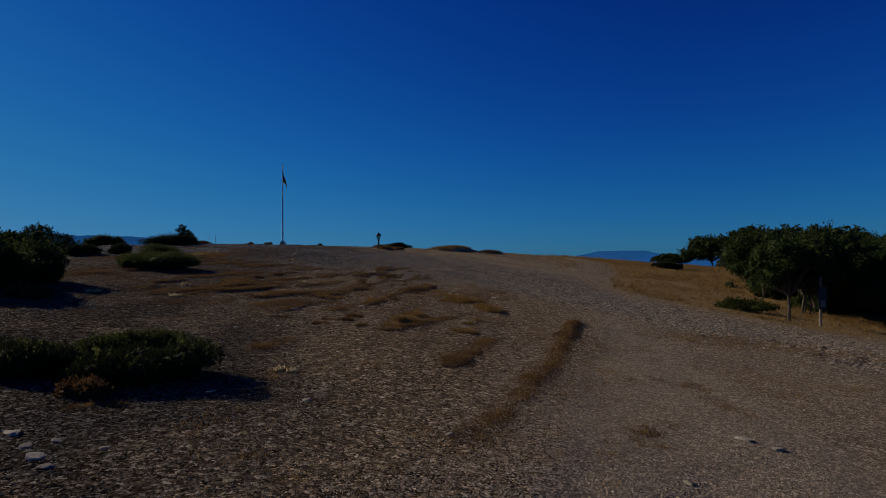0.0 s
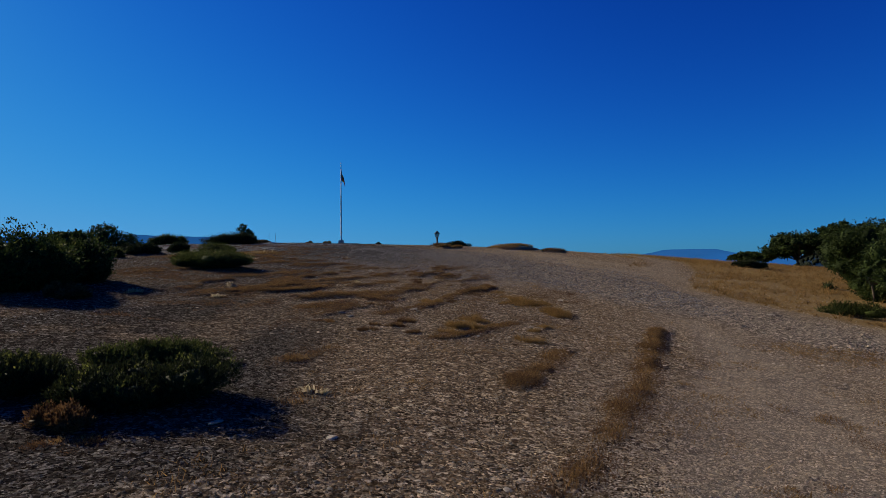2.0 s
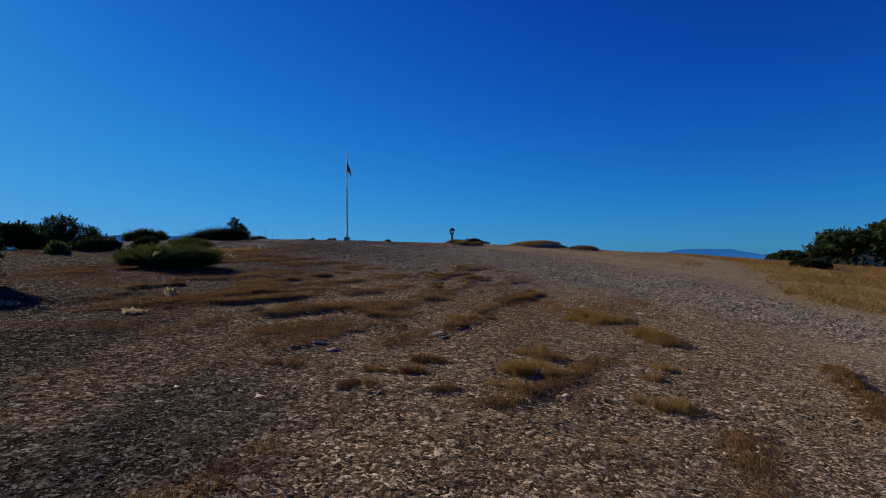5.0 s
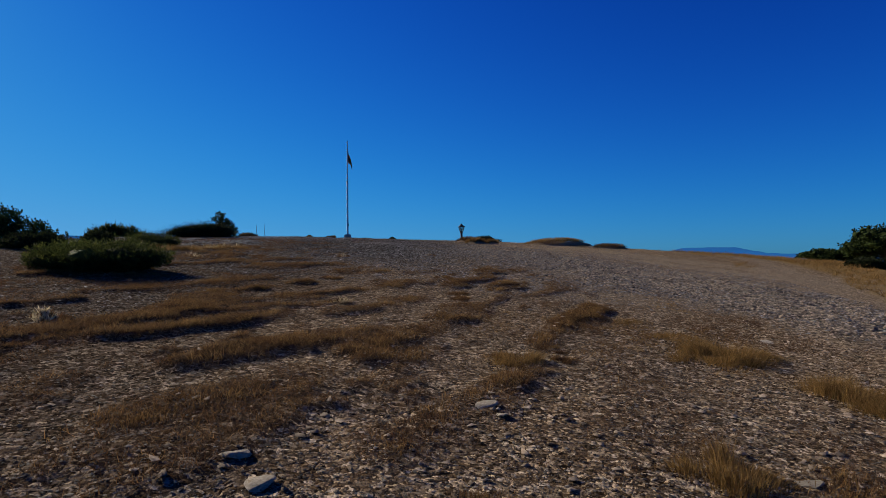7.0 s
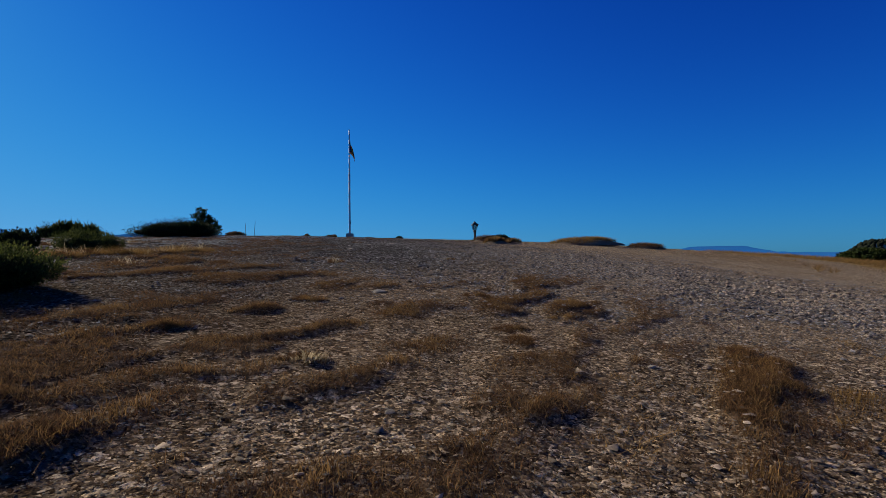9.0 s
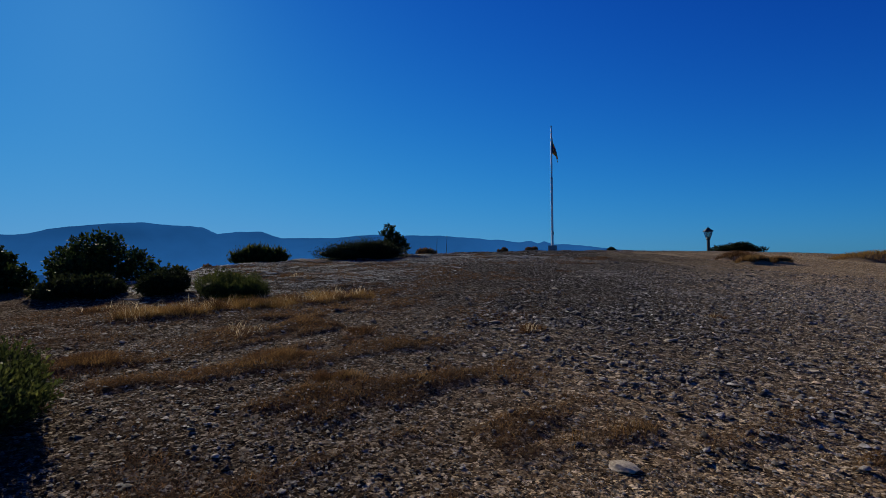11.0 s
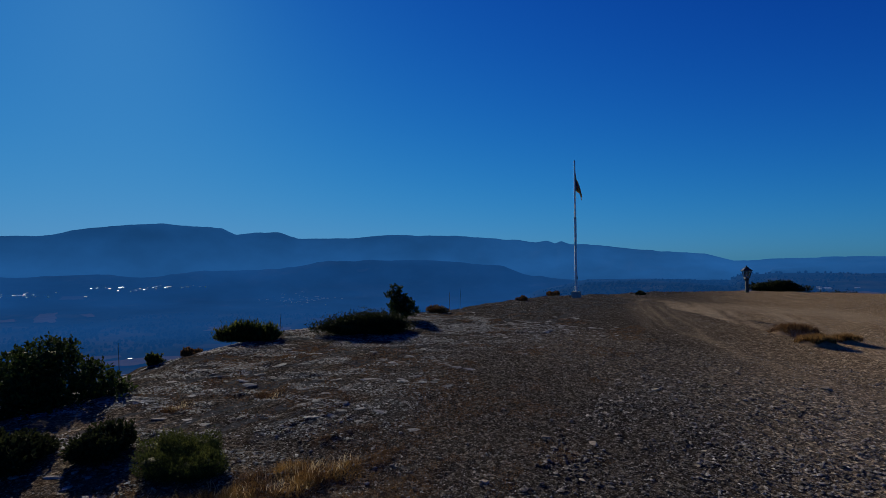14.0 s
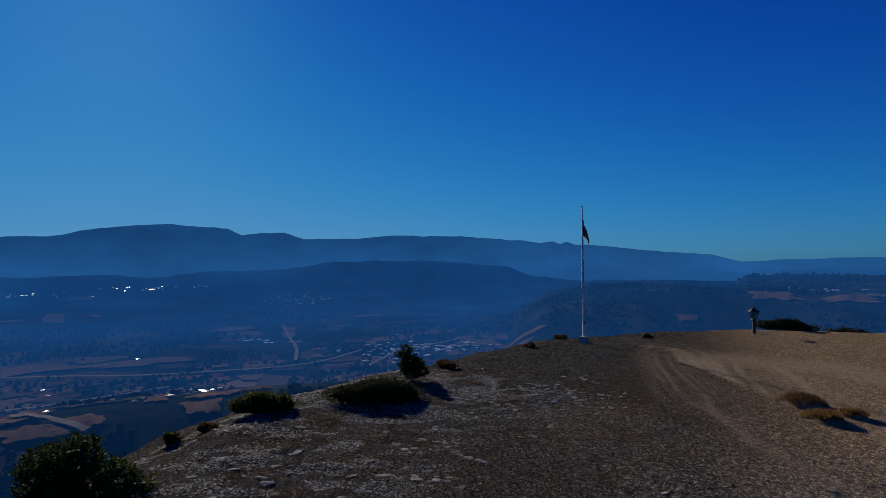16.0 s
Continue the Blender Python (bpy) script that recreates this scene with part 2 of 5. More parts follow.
def ground_z(x, y):
    """The hilltop with its ruts and small relief."""
    veg, tan, gravel, rock, gold = cover(np.asarray(x, float), np.asarray(y, float))
    z = hill_z(x, y) + (0.04 + 0.03 * smooth(11, 16, np.asarray(y, float))) * veg - 0.03 * tan + 0.035 * gravel * smooth(35, 29, np.asarray(y, float)) * fbm(np.asarray(x) / 0.5, np.asarray(y) / 0.5, 2, 53)
    z = z + 0.05 * fbm(np.asarray(x) / 1.3, np.asarray(y) / 1.3, 3, 57) + rock * 0.16 * np.abs(fbm(np.asarray(x) / 1.1, np.asarray(y) / 0.8, 3, 59))
    return z


def gz(x, y):
    return float(ground_z(np.array([x]), np.array([y]))[0])


# ---------------------------------------------------------------- materials
def material(name):
    m = bpy.data.materials.new(name)
    m.use_nodes = True
    nt = m.node_tree
    return m, nt, nt.nodes["Principled BSDF"], nt.nodes["Material Output"]


def node(nt, kind, **kw):
    n = nt.nodes.new(kind)
    for k, v in kw.items():
        if k in n.inputs:
            n.inputs[k].default_value = v
    return n


def ramp(nt, src, stops):
    n = nt.nodes.new("ShaderNodeValToRGB")
    while len(n.color_ramp.elements) < len(stops):
        n.color_ramp.elements.new(0.5)
    for e, (p, c) in zip(n.color_ramp.elements, stops):
        e.position = p
        e.color = (*c, 1) if len(c) == 3 else c
    nt.links.new(src, n.inputs[0])
    return n.outputs[0]


def mix(nt, fac, a, b, mode="MIX"):
    n = nt.nodes.new("ShaderNodeMix")
    n.data_type, n.blend_type = "RGBA", mode
    for idx, v in ((0, fac), (6, a), (7, b)):
        if isinstance(v, (int, float)):
            n.inputs[idx].default_value = v
        elif isinstance(v, tuple):
            n.inputs[idx].default_value = (*v, 1)
        else:
            nt.links.new(v, n.inputs[idx])
    return n.outputs[2]


def maths(nt, op, a, b=0.0, clamp=False):
    n = nt.nodes.new("ShaderNodeMath")
    n.operation, n.use_clamp = op, clamp
    for idx, v in ((0, a), (1, b)):
        if isinstance(v, (int, float)):
            n.inputs[idx].default_value = v
        else:
            nt.links.new(v, n.inputs[idx])
    return n.outputs[0]


def noise_tex(nt, coord, scale, detail=5.0, rough=0.6):
    n = node(nt, "ShaderNodeTexNoise", Scale=scale, Detail=detail, Roughness=rough)
    nt.links.new(coord, n.inputs["Vector"])
    return n.outputs["Fac"]


def bump(nt, b, height, strength, distance):
    n = node(nt, "ShaderNodeBump", Strength=strength, Distance=distance)
    nt.links.new(height, n.inputs["Height"])
    nt.links.new(n.outputs[0], b.inputs["Normal"])


def ground_material():
    m, nt, b, out = material("stony_ground")
    pos = nt.nodes.new("ShaderNodeNewGeometry").outputs["Position"]
    at = nt.nodes.new("ShaderNodeAttribute")
    at.attribute_name = "cover"
    sep = nt.nodes.new("ShaderNodeSeparateColor")
    nt.links.new(at.outputs["Color"], sep.inputs[0])
    at2 = nt.nodes.new("ShaderNodeAttribute")
    at2.attribute_name = "cover_two"
    sep2 = nt.nodes.new("ShaderNodeSeparateColor")
    nt.links.new(at2.outputs["Color"], sep2.inputs[0])
    veg, tan, grav, rock, gold = sep.outputs[0], sep.outputs[1], sep.outputs[2], sep2.outputs[0], sep2.outputs[1]
    fine = noise_tex(nt, pos, 22.0, 4, 0.7)
    mid = noise_tex(nt, pos, 2.6, 5, 0.65)
    warp = nt.nodes.new("ShaderNodeTexNoise")
    warp.inputs["Scale"].default_value = 14.0
    nt.links.new(pos, warp.inputs["Vector"])
    bent = nt.nodes.new("ShaderNodeVectorMath")
    bent.operation = "MULTIPLY_ADD"
    bent.inputs[1].default_value = (0.09, 0.09, 0.09)
    nt.links.new(warp.outputs["Color"], bent.inputs[0])
    nt.links.new(pos, bent.inputs[2])
    vor = node(nt, "ShaderNodeTexVoronoi", Scale=15.0)
    nt.links.new(bent.outputs[0], vor.inputs["Vector"])
    vor2 = node(nt, "ShaderNodeTexVoronoi", Scale=37.0)
    nt.links.new(bent.outputs[0], vor2.inputs["Vector"])
    cells = []
    for v in (vor, vor2):
        sv = nt.nodes.new("ShaderNodeSeparateColor")
        nt.links.new(v.outputs["Color"], sv.inputs[0])
        cells.append(sv.outputs[0])
    peb = ramp(nt, cells[0], [(0.1, (0.0112, 0.00845, 0.0061)), (0.5, (0.07, 0.0533, 0.0378)), (0.8, (0.224, 0.177, 0.129)), (0.97, (0.56, 0.455, 0.342))])
    peb2 = ramp(nt, cells[1], [(0.1, (0.014, 0.0091, 0.0054)), (0.5, (0.084, 0.0572, 0.0336)), (0.8, (0.238, 0.178, 0.118)), (0.97, (0.532, 0.403, 0.264))])
    soil = ramp(nt, fine, [(0.25, (0.06, 0.038, 0.021)), (0.55, (0.15, 0.095, 0.054)), (0.8, (0.29, 0.192, 0.115))])
    base = mix(nt, ramp(nt, mid, [(0.35, (0.45, 0.45, 0.45)), (0.6, (1, 1, 1))]), soil, peb2)
    base = mix(nt, ramp(nt, fine, [(0.45, (0, 0, 0)), (0.6, (1, 1, 1))]), base, peb)
    # dark blue-grey stone; shade between stones and sky sheen are in its colour
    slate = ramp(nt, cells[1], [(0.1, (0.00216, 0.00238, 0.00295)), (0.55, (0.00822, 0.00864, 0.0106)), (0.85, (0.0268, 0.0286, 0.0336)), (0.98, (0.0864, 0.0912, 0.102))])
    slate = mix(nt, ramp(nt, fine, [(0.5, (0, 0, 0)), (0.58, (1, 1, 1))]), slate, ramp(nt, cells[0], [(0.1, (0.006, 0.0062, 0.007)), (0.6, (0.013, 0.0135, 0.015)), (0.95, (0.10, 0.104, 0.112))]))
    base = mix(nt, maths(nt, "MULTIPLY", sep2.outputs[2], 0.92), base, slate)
    dust = ramp(nt, fine, [(0.2, (0.14, 0.116, 0.092)), (0.6, (0.25, 0.212, 0.17)), (0.85, (0.38, 0.33, 0.272))])
    dust = mix(nt, 0.45, dust, peb2)
    base = mix(nt, maths(nt, "MULTIPLY", tan, maths(nt, "ADD", mid, 0.35), True), base, dust)
    pale = mix(nt, 0.25, peb, (0.245, 0.224, 0.197))
    base = mix(nt, maths(nt, "MULTIPLY", grav, maths(nt, "SUBTRACT", 0.9, maths(nt, "MULTIPLY", sep2.outputs[2], 0.7))), base, pale)
    dry = ramp(nt, noise_tex(nt, pos, 9.0, 5, 0.7), [(0.3, (0.015, 0.00884, 0.00544)), (0.55, (0.0476, 0.0286, 0.0156)), (0.8, (0.116, 0.0748, 0.0408))])
    base = mix(nt, maths(nt, "MULTIPLY", veg, maths(nt, "ADD", fine, 0.4), True), base, dry)
    # bare rock; its blue tint stands in for light from the sky
    stone = ramp(nt, noise_tex(nt, pos, 7.0, 6, 0.7), [(0.3, (0.0121, 0.0134, 0.0154)), (0.5, (0.0364, 0.0404, 0.0474)), (0.75, (0.0673, 0.0744, 0.086))])
    beds = nt.nodes.new("ShaderNodeMapping")
    beds.inputs["Rotation"].default_value = (0, 0, radians(-25))
    beds.inputs["Scale"].default_value = (2.6, 0.8, 1)
    nt.links.new(pos, beds.inputs["Vector"])
    bands = beds.outputs[0]
    base = mix(nt, maths(nt, "MULTIPLY", rock, ramp(nt, noise_tex(nt, bands, 1.0, 6, 0.7), [(0.5, (0, 0, 0)), (0.56, (1, 1, 1))])), base, stone)
    straw = ramp(nt, noise_tex(nt, pos, 6.0, 5, 0.7), [(0.25, (0.0952, 0.0578, 0.0204)), (0.6, (0.218, 0.143, 0.0544)), (0.85, (0.45, 0.32, 0.14))])
    base = mix(nt, maths(nt, "MULTIPLY", gold, maths(nt, "ADD", mid, 0.3), True), base, straw)
    nt.links.new(base, b.inputs["Base Color"])
    b.inputs["Roughness"].default_value = 1.0
    b.inputs["Specular IOR Level"].default_value = 0.0
    h = maths(nt, "ADD", maths(nt, "MULTIPLY", vor.outputs["Distance"], -0.45), maths(nt, "MULTIPLY", vor2.outputs["Distance"], -0.55))
    vor3 = node(nt, "ShaderNodeTexVoronoi", Scale=85.0)
    nt.links.new(bent.outputs[0], vor3.inputs["Vector"])
    h = maths(nt, "ADD", h, maths(nt, "MULTIPLY", vor3.outputs["Distance"], -0.3))
    h = maths(nt, "ADD", h, maths(nt, "MULTIPLY", fine, 0.8))
    h = maths(nt, "MULTIPLY", h, maths(nt, "SUBTRACT", 1.0, maths(nt, "MULTIPLY", tan, 0.7)))
    bump(nt, b, h, 0.6, 0.05)
    return m


def speckled(name, lo, mid, hi, scale, rough=0.9, bump_k=0.4, bump_d=0.01, per="object", spread=0.7):
    m, nt, b, out = material(name)
    co = nt.nodes.new("ShaderNodeTexCoord").outputs["Object"]
    n = noise_tex(nt, co, scale, 5, 0.65)
    col = ramp(nt, n, [(0.25, lo), (0.5, mid), (0.8, hi)])
    if per == "object":
        rnd = nt.nodes.new("ShaderNodeObjectInfo").outputs["Random"]
    else:
        rnd = nt.nodes.new("ShaderNodeNewGeometry").outputs["Random Per Island"]
    g = maths(nt, "ADD", maths(nt, "MULTIPLY", rnd, spread), 1 - spread / 2)
    cmb = nt.nodes.new("ShaderNodeCombineColor")
    for i in range(3):
        nt.links.new(g, cmb.inputs[i])
    col = mix(nt, 1.0, col, cmb.outputs[0], "MULTIPLY")
    nt.links.new(col, b.inputs["Base Color"])
    b.inputs["Roughness"].default_value = rough
    b.inputs["Specular IOR Level"].default_value = 0.1
    bump(nt, b, n, bump_k, bump_d)
    return m


def foliage(name, dark, light, through=0.35, rough=0.7):
    """Thin leaves: some light comes through them."""
    m, nt, b, out = material(name)
    rnd = nt.nodes.new("ShaderNodeNewGeometry").outputs["Random Per Island"]
    pos = nt.nodes.new("ShaderNodeNewGeometry").outputs["Position"]
    n = noise_tex(nt, pos, 3.0, 3, 0.6)
    col = ramp(nt, maths(nt, "ADD", maths(nt, "MULTIPLY", rnd, 0.6), maths(nt, "MULTIPLY", n, 0.4)), [(0.15, dark), (0.85, light)])
    nt.links.new(col, b.inputs["Base Color"])
    b.inputs["Roughness"].default_value = rough
    b.inputs["Specular IOR Level"].default_value = 0.06
    tr = nt.nodes.new("ShaderNodeBsdfTranslucent")
    nt.links.new(col, tr.inputs["Color"])
    mx = nt.nodes.new("ShaderNodeMixShader")
    mx.inputs[0].default_value = through
    nt.links.new(b.outputs[0], mx.inputs[1])
    nt.links.new(tr.outputs[0], mx.inputs[2])
    nt.links.new(mx.outputs[0], out.inputs["Surface"])
    return m


# glow colours of the painted haze: near, far ranges, low over the valley
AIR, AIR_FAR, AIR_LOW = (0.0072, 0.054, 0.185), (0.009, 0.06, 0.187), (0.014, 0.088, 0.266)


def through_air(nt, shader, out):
    """Haze painted as a blue glow mixed into a far-off surface: more of it with the distance, and paler over the
    valley's end.
    """
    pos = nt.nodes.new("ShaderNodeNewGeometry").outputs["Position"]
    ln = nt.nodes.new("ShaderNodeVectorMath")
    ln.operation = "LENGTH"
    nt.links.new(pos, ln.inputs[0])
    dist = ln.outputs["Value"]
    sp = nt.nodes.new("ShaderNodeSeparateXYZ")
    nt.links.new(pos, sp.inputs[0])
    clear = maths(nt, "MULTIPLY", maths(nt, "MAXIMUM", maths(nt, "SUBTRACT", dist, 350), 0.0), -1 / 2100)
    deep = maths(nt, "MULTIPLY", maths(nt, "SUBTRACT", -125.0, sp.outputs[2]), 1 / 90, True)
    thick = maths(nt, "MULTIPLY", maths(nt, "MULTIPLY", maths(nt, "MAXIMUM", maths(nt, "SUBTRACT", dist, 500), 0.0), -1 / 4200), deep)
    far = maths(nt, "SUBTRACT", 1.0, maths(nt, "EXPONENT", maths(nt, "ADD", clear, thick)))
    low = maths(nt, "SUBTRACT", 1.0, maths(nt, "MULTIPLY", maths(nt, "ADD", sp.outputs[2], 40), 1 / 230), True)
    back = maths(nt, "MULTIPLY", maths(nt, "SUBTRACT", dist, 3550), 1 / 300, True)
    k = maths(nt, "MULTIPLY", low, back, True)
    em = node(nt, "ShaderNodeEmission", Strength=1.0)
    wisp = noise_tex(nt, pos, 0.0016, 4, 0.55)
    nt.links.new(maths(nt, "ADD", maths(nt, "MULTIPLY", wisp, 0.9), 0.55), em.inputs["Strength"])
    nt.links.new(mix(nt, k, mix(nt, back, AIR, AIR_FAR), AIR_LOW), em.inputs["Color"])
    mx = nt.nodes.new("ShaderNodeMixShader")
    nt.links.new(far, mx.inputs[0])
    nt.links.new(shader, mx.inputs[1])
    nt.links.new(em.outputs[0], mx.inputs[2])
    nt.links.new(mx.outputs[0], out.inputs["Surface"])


def distance_material():
    """Woods and open land far off, with glowing blue haze mixed in."""
    m, nt, b, out = material("far_country")
    pos = nt.nodes.new("ShaderNodeNewGeometry").outputs["Position"]
    big = noise_tex(nt, pos, 0.0045, 6, 0.62)
    small = noise_tex(nt, pos, 0.05, 4, 0.7)
    # near-black woods: the shaded sides of backlit trees are in this colour
    woods = ramp(nt, small, [(0.3, (0.004, 0.0065, 0.004)), (0.6, (0.011, 0.0155, 0.009)), (0.85, (0.024, 0.03, 0.016))])
    open_land = ramp(nt, small, [(0.3, (0.022, 0.024, 0.014)), (0.7, (0.06, 0.054, 0.034))])
    col = mix(nt, ramp(nt, big, [(0.54, (0, 0, 0)), (0.62, (0.55, 0.55, 0.55))]), woods, open_land)
    vor = node(nt, "ShaderNodeTexVoronoi", Scale=0.011)
    nt.links.new(pos, vor.inputs["Vector"])
    sep = nt.nodes.new("ShaderNodeSeparateColor")
    nt.links.new(vor.outputs["Color"], sep.inputs[0])
    tilled = ramp(nt, sep.outputs[1], [(0.2, (0.02, 0.022, 0.012)), (0.6, (0.07, 0.05, 0.032)), (0.9, (0.125, 0.085, 0.052))])
    sz = nt.nodes.new("ShaderNodeSeparateXYZ")
    nt.links.new(pos, sz.inputs[0])
    floor_k = maths(nt, "MULTIPLY", maths(nt, "SUBTRACT", -205.0, sz.outputs[2]), 1 / 30, True)
    pick = ramp(nt, sep.outputs[0], [(0.52, (0, 0, 0)), (0.56, (1, 1, 1))])
    col = mix(nt, maths(nt, "MULTIPLY", floor_k, pick), col, tilled)
    nt.links.new(col, b.inputs["Base Color"])
    b.inputs["Roughness"].default_value = 1.0
    b.inputs["Specular IOR Level"].default_value = 0.0
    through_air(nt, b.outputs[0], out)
    return m


def plain(name, colour, rough=0.6, metal=0.0, var=0.25, scale=8.0):
    m, nt, b, out = material(name)
    co = nt.nodes.new("ShaderNodeTexCoord").outputs["Object"]
    n = noise_tex(nt, co, scale, 5, 0.65)
    lo = tuple(c * (1 - var) for c in colour)
    hi = tuple(min(1, c * (1 + var)) for c in colour)
    nt.links.new(ramp(nt, n, [(0.3, lo), (0.7, hi)]), b.inputs["Base Color"])
    b.inputs["Roughness"].default_value = rough
    b.inputs["Metallic"].default_value = metal
    bump(nt, b, n, 0.15, 0.004)
    return m


def glass_material():
    m, nt, b, out = material("lantern_glass")
    b.inputs["Base Color"].default_value = (0.95, 0.97, 0.96, 1)
    b.inputs["Roughness"].default_value = 0.05
    b.inputs["Transmission Weight"].default_value = 1.0
    b.inputs["IOR"].default_value = 1.05
    return m


M_GROUND = ground_material()
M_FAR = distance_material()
M_STONE = speckled("limestone", (0.103, 0.0858, 0.0703), (0.215, 0.189, 0.155), (0.36, 0.326, 0.283), 9.0)
M_GRAVEL = speckled("gravel_stone", (0.08, 0.06, 0.045), (0.2, 0.158, 0.122), (0.4, 0.33, 0.265), 14.0, per="island", spread=1.15)
M_GRAVEL_MID = speckled("grey_brown_gravel", (0.02, 0.018, 0.0165), (0.06, 0.054, 0.05), (0.2, 0.183, 0.17), 14.0, per="island", spread=1.5)
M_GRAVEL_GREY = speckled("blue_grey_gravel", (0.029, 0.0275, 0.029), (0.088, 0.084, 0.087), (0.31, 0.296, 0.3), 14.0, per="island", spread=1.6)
# pale rock tinted blue in place of skylight on the chips
M_PAVING = speckled("pale_rock_chips", (0.04, 0.043, 0.05), (0.12, 0.128, 0.144), (0.3, 0.318, 0.35), 6.0, per="island", spread=0.9)
M_EDGE_ROCK = speckled("lichened_limestone", (0.06, 0.063, 0.069), (0.16, 0.166, 0.178), (0.31, 0.32, 0.335), 8.0)
# lighter leaf colour that stands in for the sunlit rim of a shrub
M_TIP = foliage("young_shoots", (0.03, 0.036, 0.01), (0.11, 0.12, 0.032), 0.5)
M_RUSSET = foliage("russet_dry_growth", (0.018, 0.0105, 0.006), (0.185, 0.1, 0.043), 0.28)
M_STRAW = foliage("straw_grass", (0.07, 0.04, 0.013), (0.3, 0.185, 0.068), 0.42)
M_DRYMIX = foliage("golden_brown_grass", (0.04, 0.023, 0.009), (0.3, 0.18, 0.07), 0.38)
M_PALE = foliage("pale_seed_heads", (0.185, 0.145, 0.0858), (0.6, 0.5, 0.33), 0.4)
M_SHRUB = foliage("shrub_leaf", (0.00924, 0.0132, 0.00528), (0.0627, 0.0792, 0.0211), 0.35)
M_OAK = foliage("oak_leaf", (0.007, 0.0115, 0.004), (0.042, 0.062, 0.0155), 0.26)
M_DARK = foliage("dark_shrub_leaf", (0.0066, 0.00924, 0.00462), (0.033, 0.0409, 0.0145), 0.2)
M_PINE = speckled("pine_wood", (0.003, 0.005, 0.003), (0.008, 0.012, 0.006), (0.018, 0.024, 0.011), 0.4)
M_BARK = speckled("bark", (0.03, 0.024, 0.018), (0.075, 0.06, 0.045), (0.14, 0.115, 0.09), 30.0)
M_WHITE = plain("white_pole_paint", (0.6, 0.59, 0.57), 0.45)
M_IRON = plain("black_iron", (0.025, 0.025, 0.027), 0.5, 0.3)
M_CONC = plain("weathered_concrete", (0.26, 0.25, 0.235), 0.9)
M_WOOD = speckled("grey_wood", (0.08, 0.065, 0.05), (0.17, 0.14, 0.11), (0.26, 0.22, 0.18), 25.0)
M_PANEL = plain("dark_panel", (0.022, 0.022, 0.02), 0.85)
M_PLATE = plain("pale_plate", (0.12, 0.12, 0.11), 0.9)
M_GLASS = glass_material()


def far_plain(name, colour, scale, gloss=0.0):
    m = plain(name, colour, 0.9, 0.0, 0.25, scale)
    nt = m.node_tree
    nt.nodes["Principled BSDF"].inputs["Specular IOR Level"].default_value = gloss
    # far-off surfaces get the same haze glow
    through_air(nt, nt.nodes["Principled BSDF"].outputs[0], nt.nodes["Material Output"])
    return m


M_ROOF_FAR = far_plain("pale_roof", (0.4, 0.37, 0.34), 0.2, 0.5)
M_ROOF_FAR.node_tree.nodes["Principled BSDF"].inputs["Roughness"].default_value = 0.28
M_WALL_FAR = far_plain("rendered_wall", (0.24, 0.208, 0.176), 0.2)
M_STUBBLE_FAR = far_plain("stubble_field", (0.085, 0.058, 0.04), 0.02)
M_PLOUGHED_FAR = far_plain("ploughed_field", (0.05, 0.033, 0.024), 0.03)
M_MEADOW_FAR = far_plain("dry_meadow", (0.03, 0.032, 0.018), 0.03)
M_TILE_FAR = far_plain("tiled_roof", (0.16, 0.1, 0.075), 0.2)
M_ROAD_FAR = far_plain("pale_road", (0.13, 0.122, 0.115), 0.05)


# ---------------------------------------------------------------- mesh helpers
def part(name, bm, mat, parent=None, label=""):
    me = bpy.data.meshes.new(name)
    bm.to_mesh(me)
    bm.free()
    me.materials.append(mat)
    ob = new(name, me)
    if parent:
        ob.parent = parent
    if label:
        tagged(ob, label)
    return ob


def array_mesh(name, verts, faces, mat, parent=None):
    """verts n x 3, faces m x k arrays."""
    verts, faces = np.asarray(verts, np.float32), np.asarray(faces, np.int32)
    me = bpy.data.meshes.new(name)
    me.vertices.add(len(verts))
    me.vertices.foreach_set("co", verts.ravel())
    k = faces.shape[1]
    me.loops.add(faces.size)
    me.loops.foreach_set("vertex_index", faces.ravel())
    me.polygons.add(len(faces))
    me.polygons.foreach_set("loop_start", np.arange(0, faces.size, k, dtype=np.int32))
    me.update(calc_edges=True)
    me.materials.append(mat)
    ob = new(name, me)
    if parent:
        ob.parent = parent
    return ob


def grid_faces(nx, ny):
    i = np.arange(nx - 1)[:, None] * ny + np.arange(ny - 1)[None]
    return np.stack([i, i + ny, i + ny + 1, i + 1], -1).reshape(-1, 4)


def tube(bm, pts, radii, sides=8):
    rings = []
    for k, (p, r) in enumerate(zip(pts, radii)):
        p = Vector(p)
        d = (Vector(pts[min(k + 1, len(pts) - 1)]) - Vector(pts[max(k - 1, 0)])).normalized()
        q = d.to_track_quat("Z", "Y")
        rings.append([bm.verts.new(p + q @ Vector((r * math.cos(a), r * math.sin(a), 0))) for a in (2 * math.pi * i / sides for i in range(sides))])
    for a, b in zip(rings, rings[1:]):
        for i in range(sides):
            bm.faces.new((a[i], a[(i + 1) % sides], b[(i + 1) % sides], b[i]))
    bm.faces.new(rings[0][::-1])
    bm.faces.new(rings[-1])


def box(bm, lo, hi, bevel=0.0):
    r = bmesh.ops.create_cube(bm, size=1)
    for v in r["verts"]:
        v.co = Vector([lo[i] + (v.co[i] + 0.5) * (hi[i] - lo[i]) for i in range(3)])
    if bevel:
        bmesh.ops.bevel(bm, geom=list({e for v in r["verts"] for e in v.link_edges}), offset=bevel, segments=2, affect="EDGES")


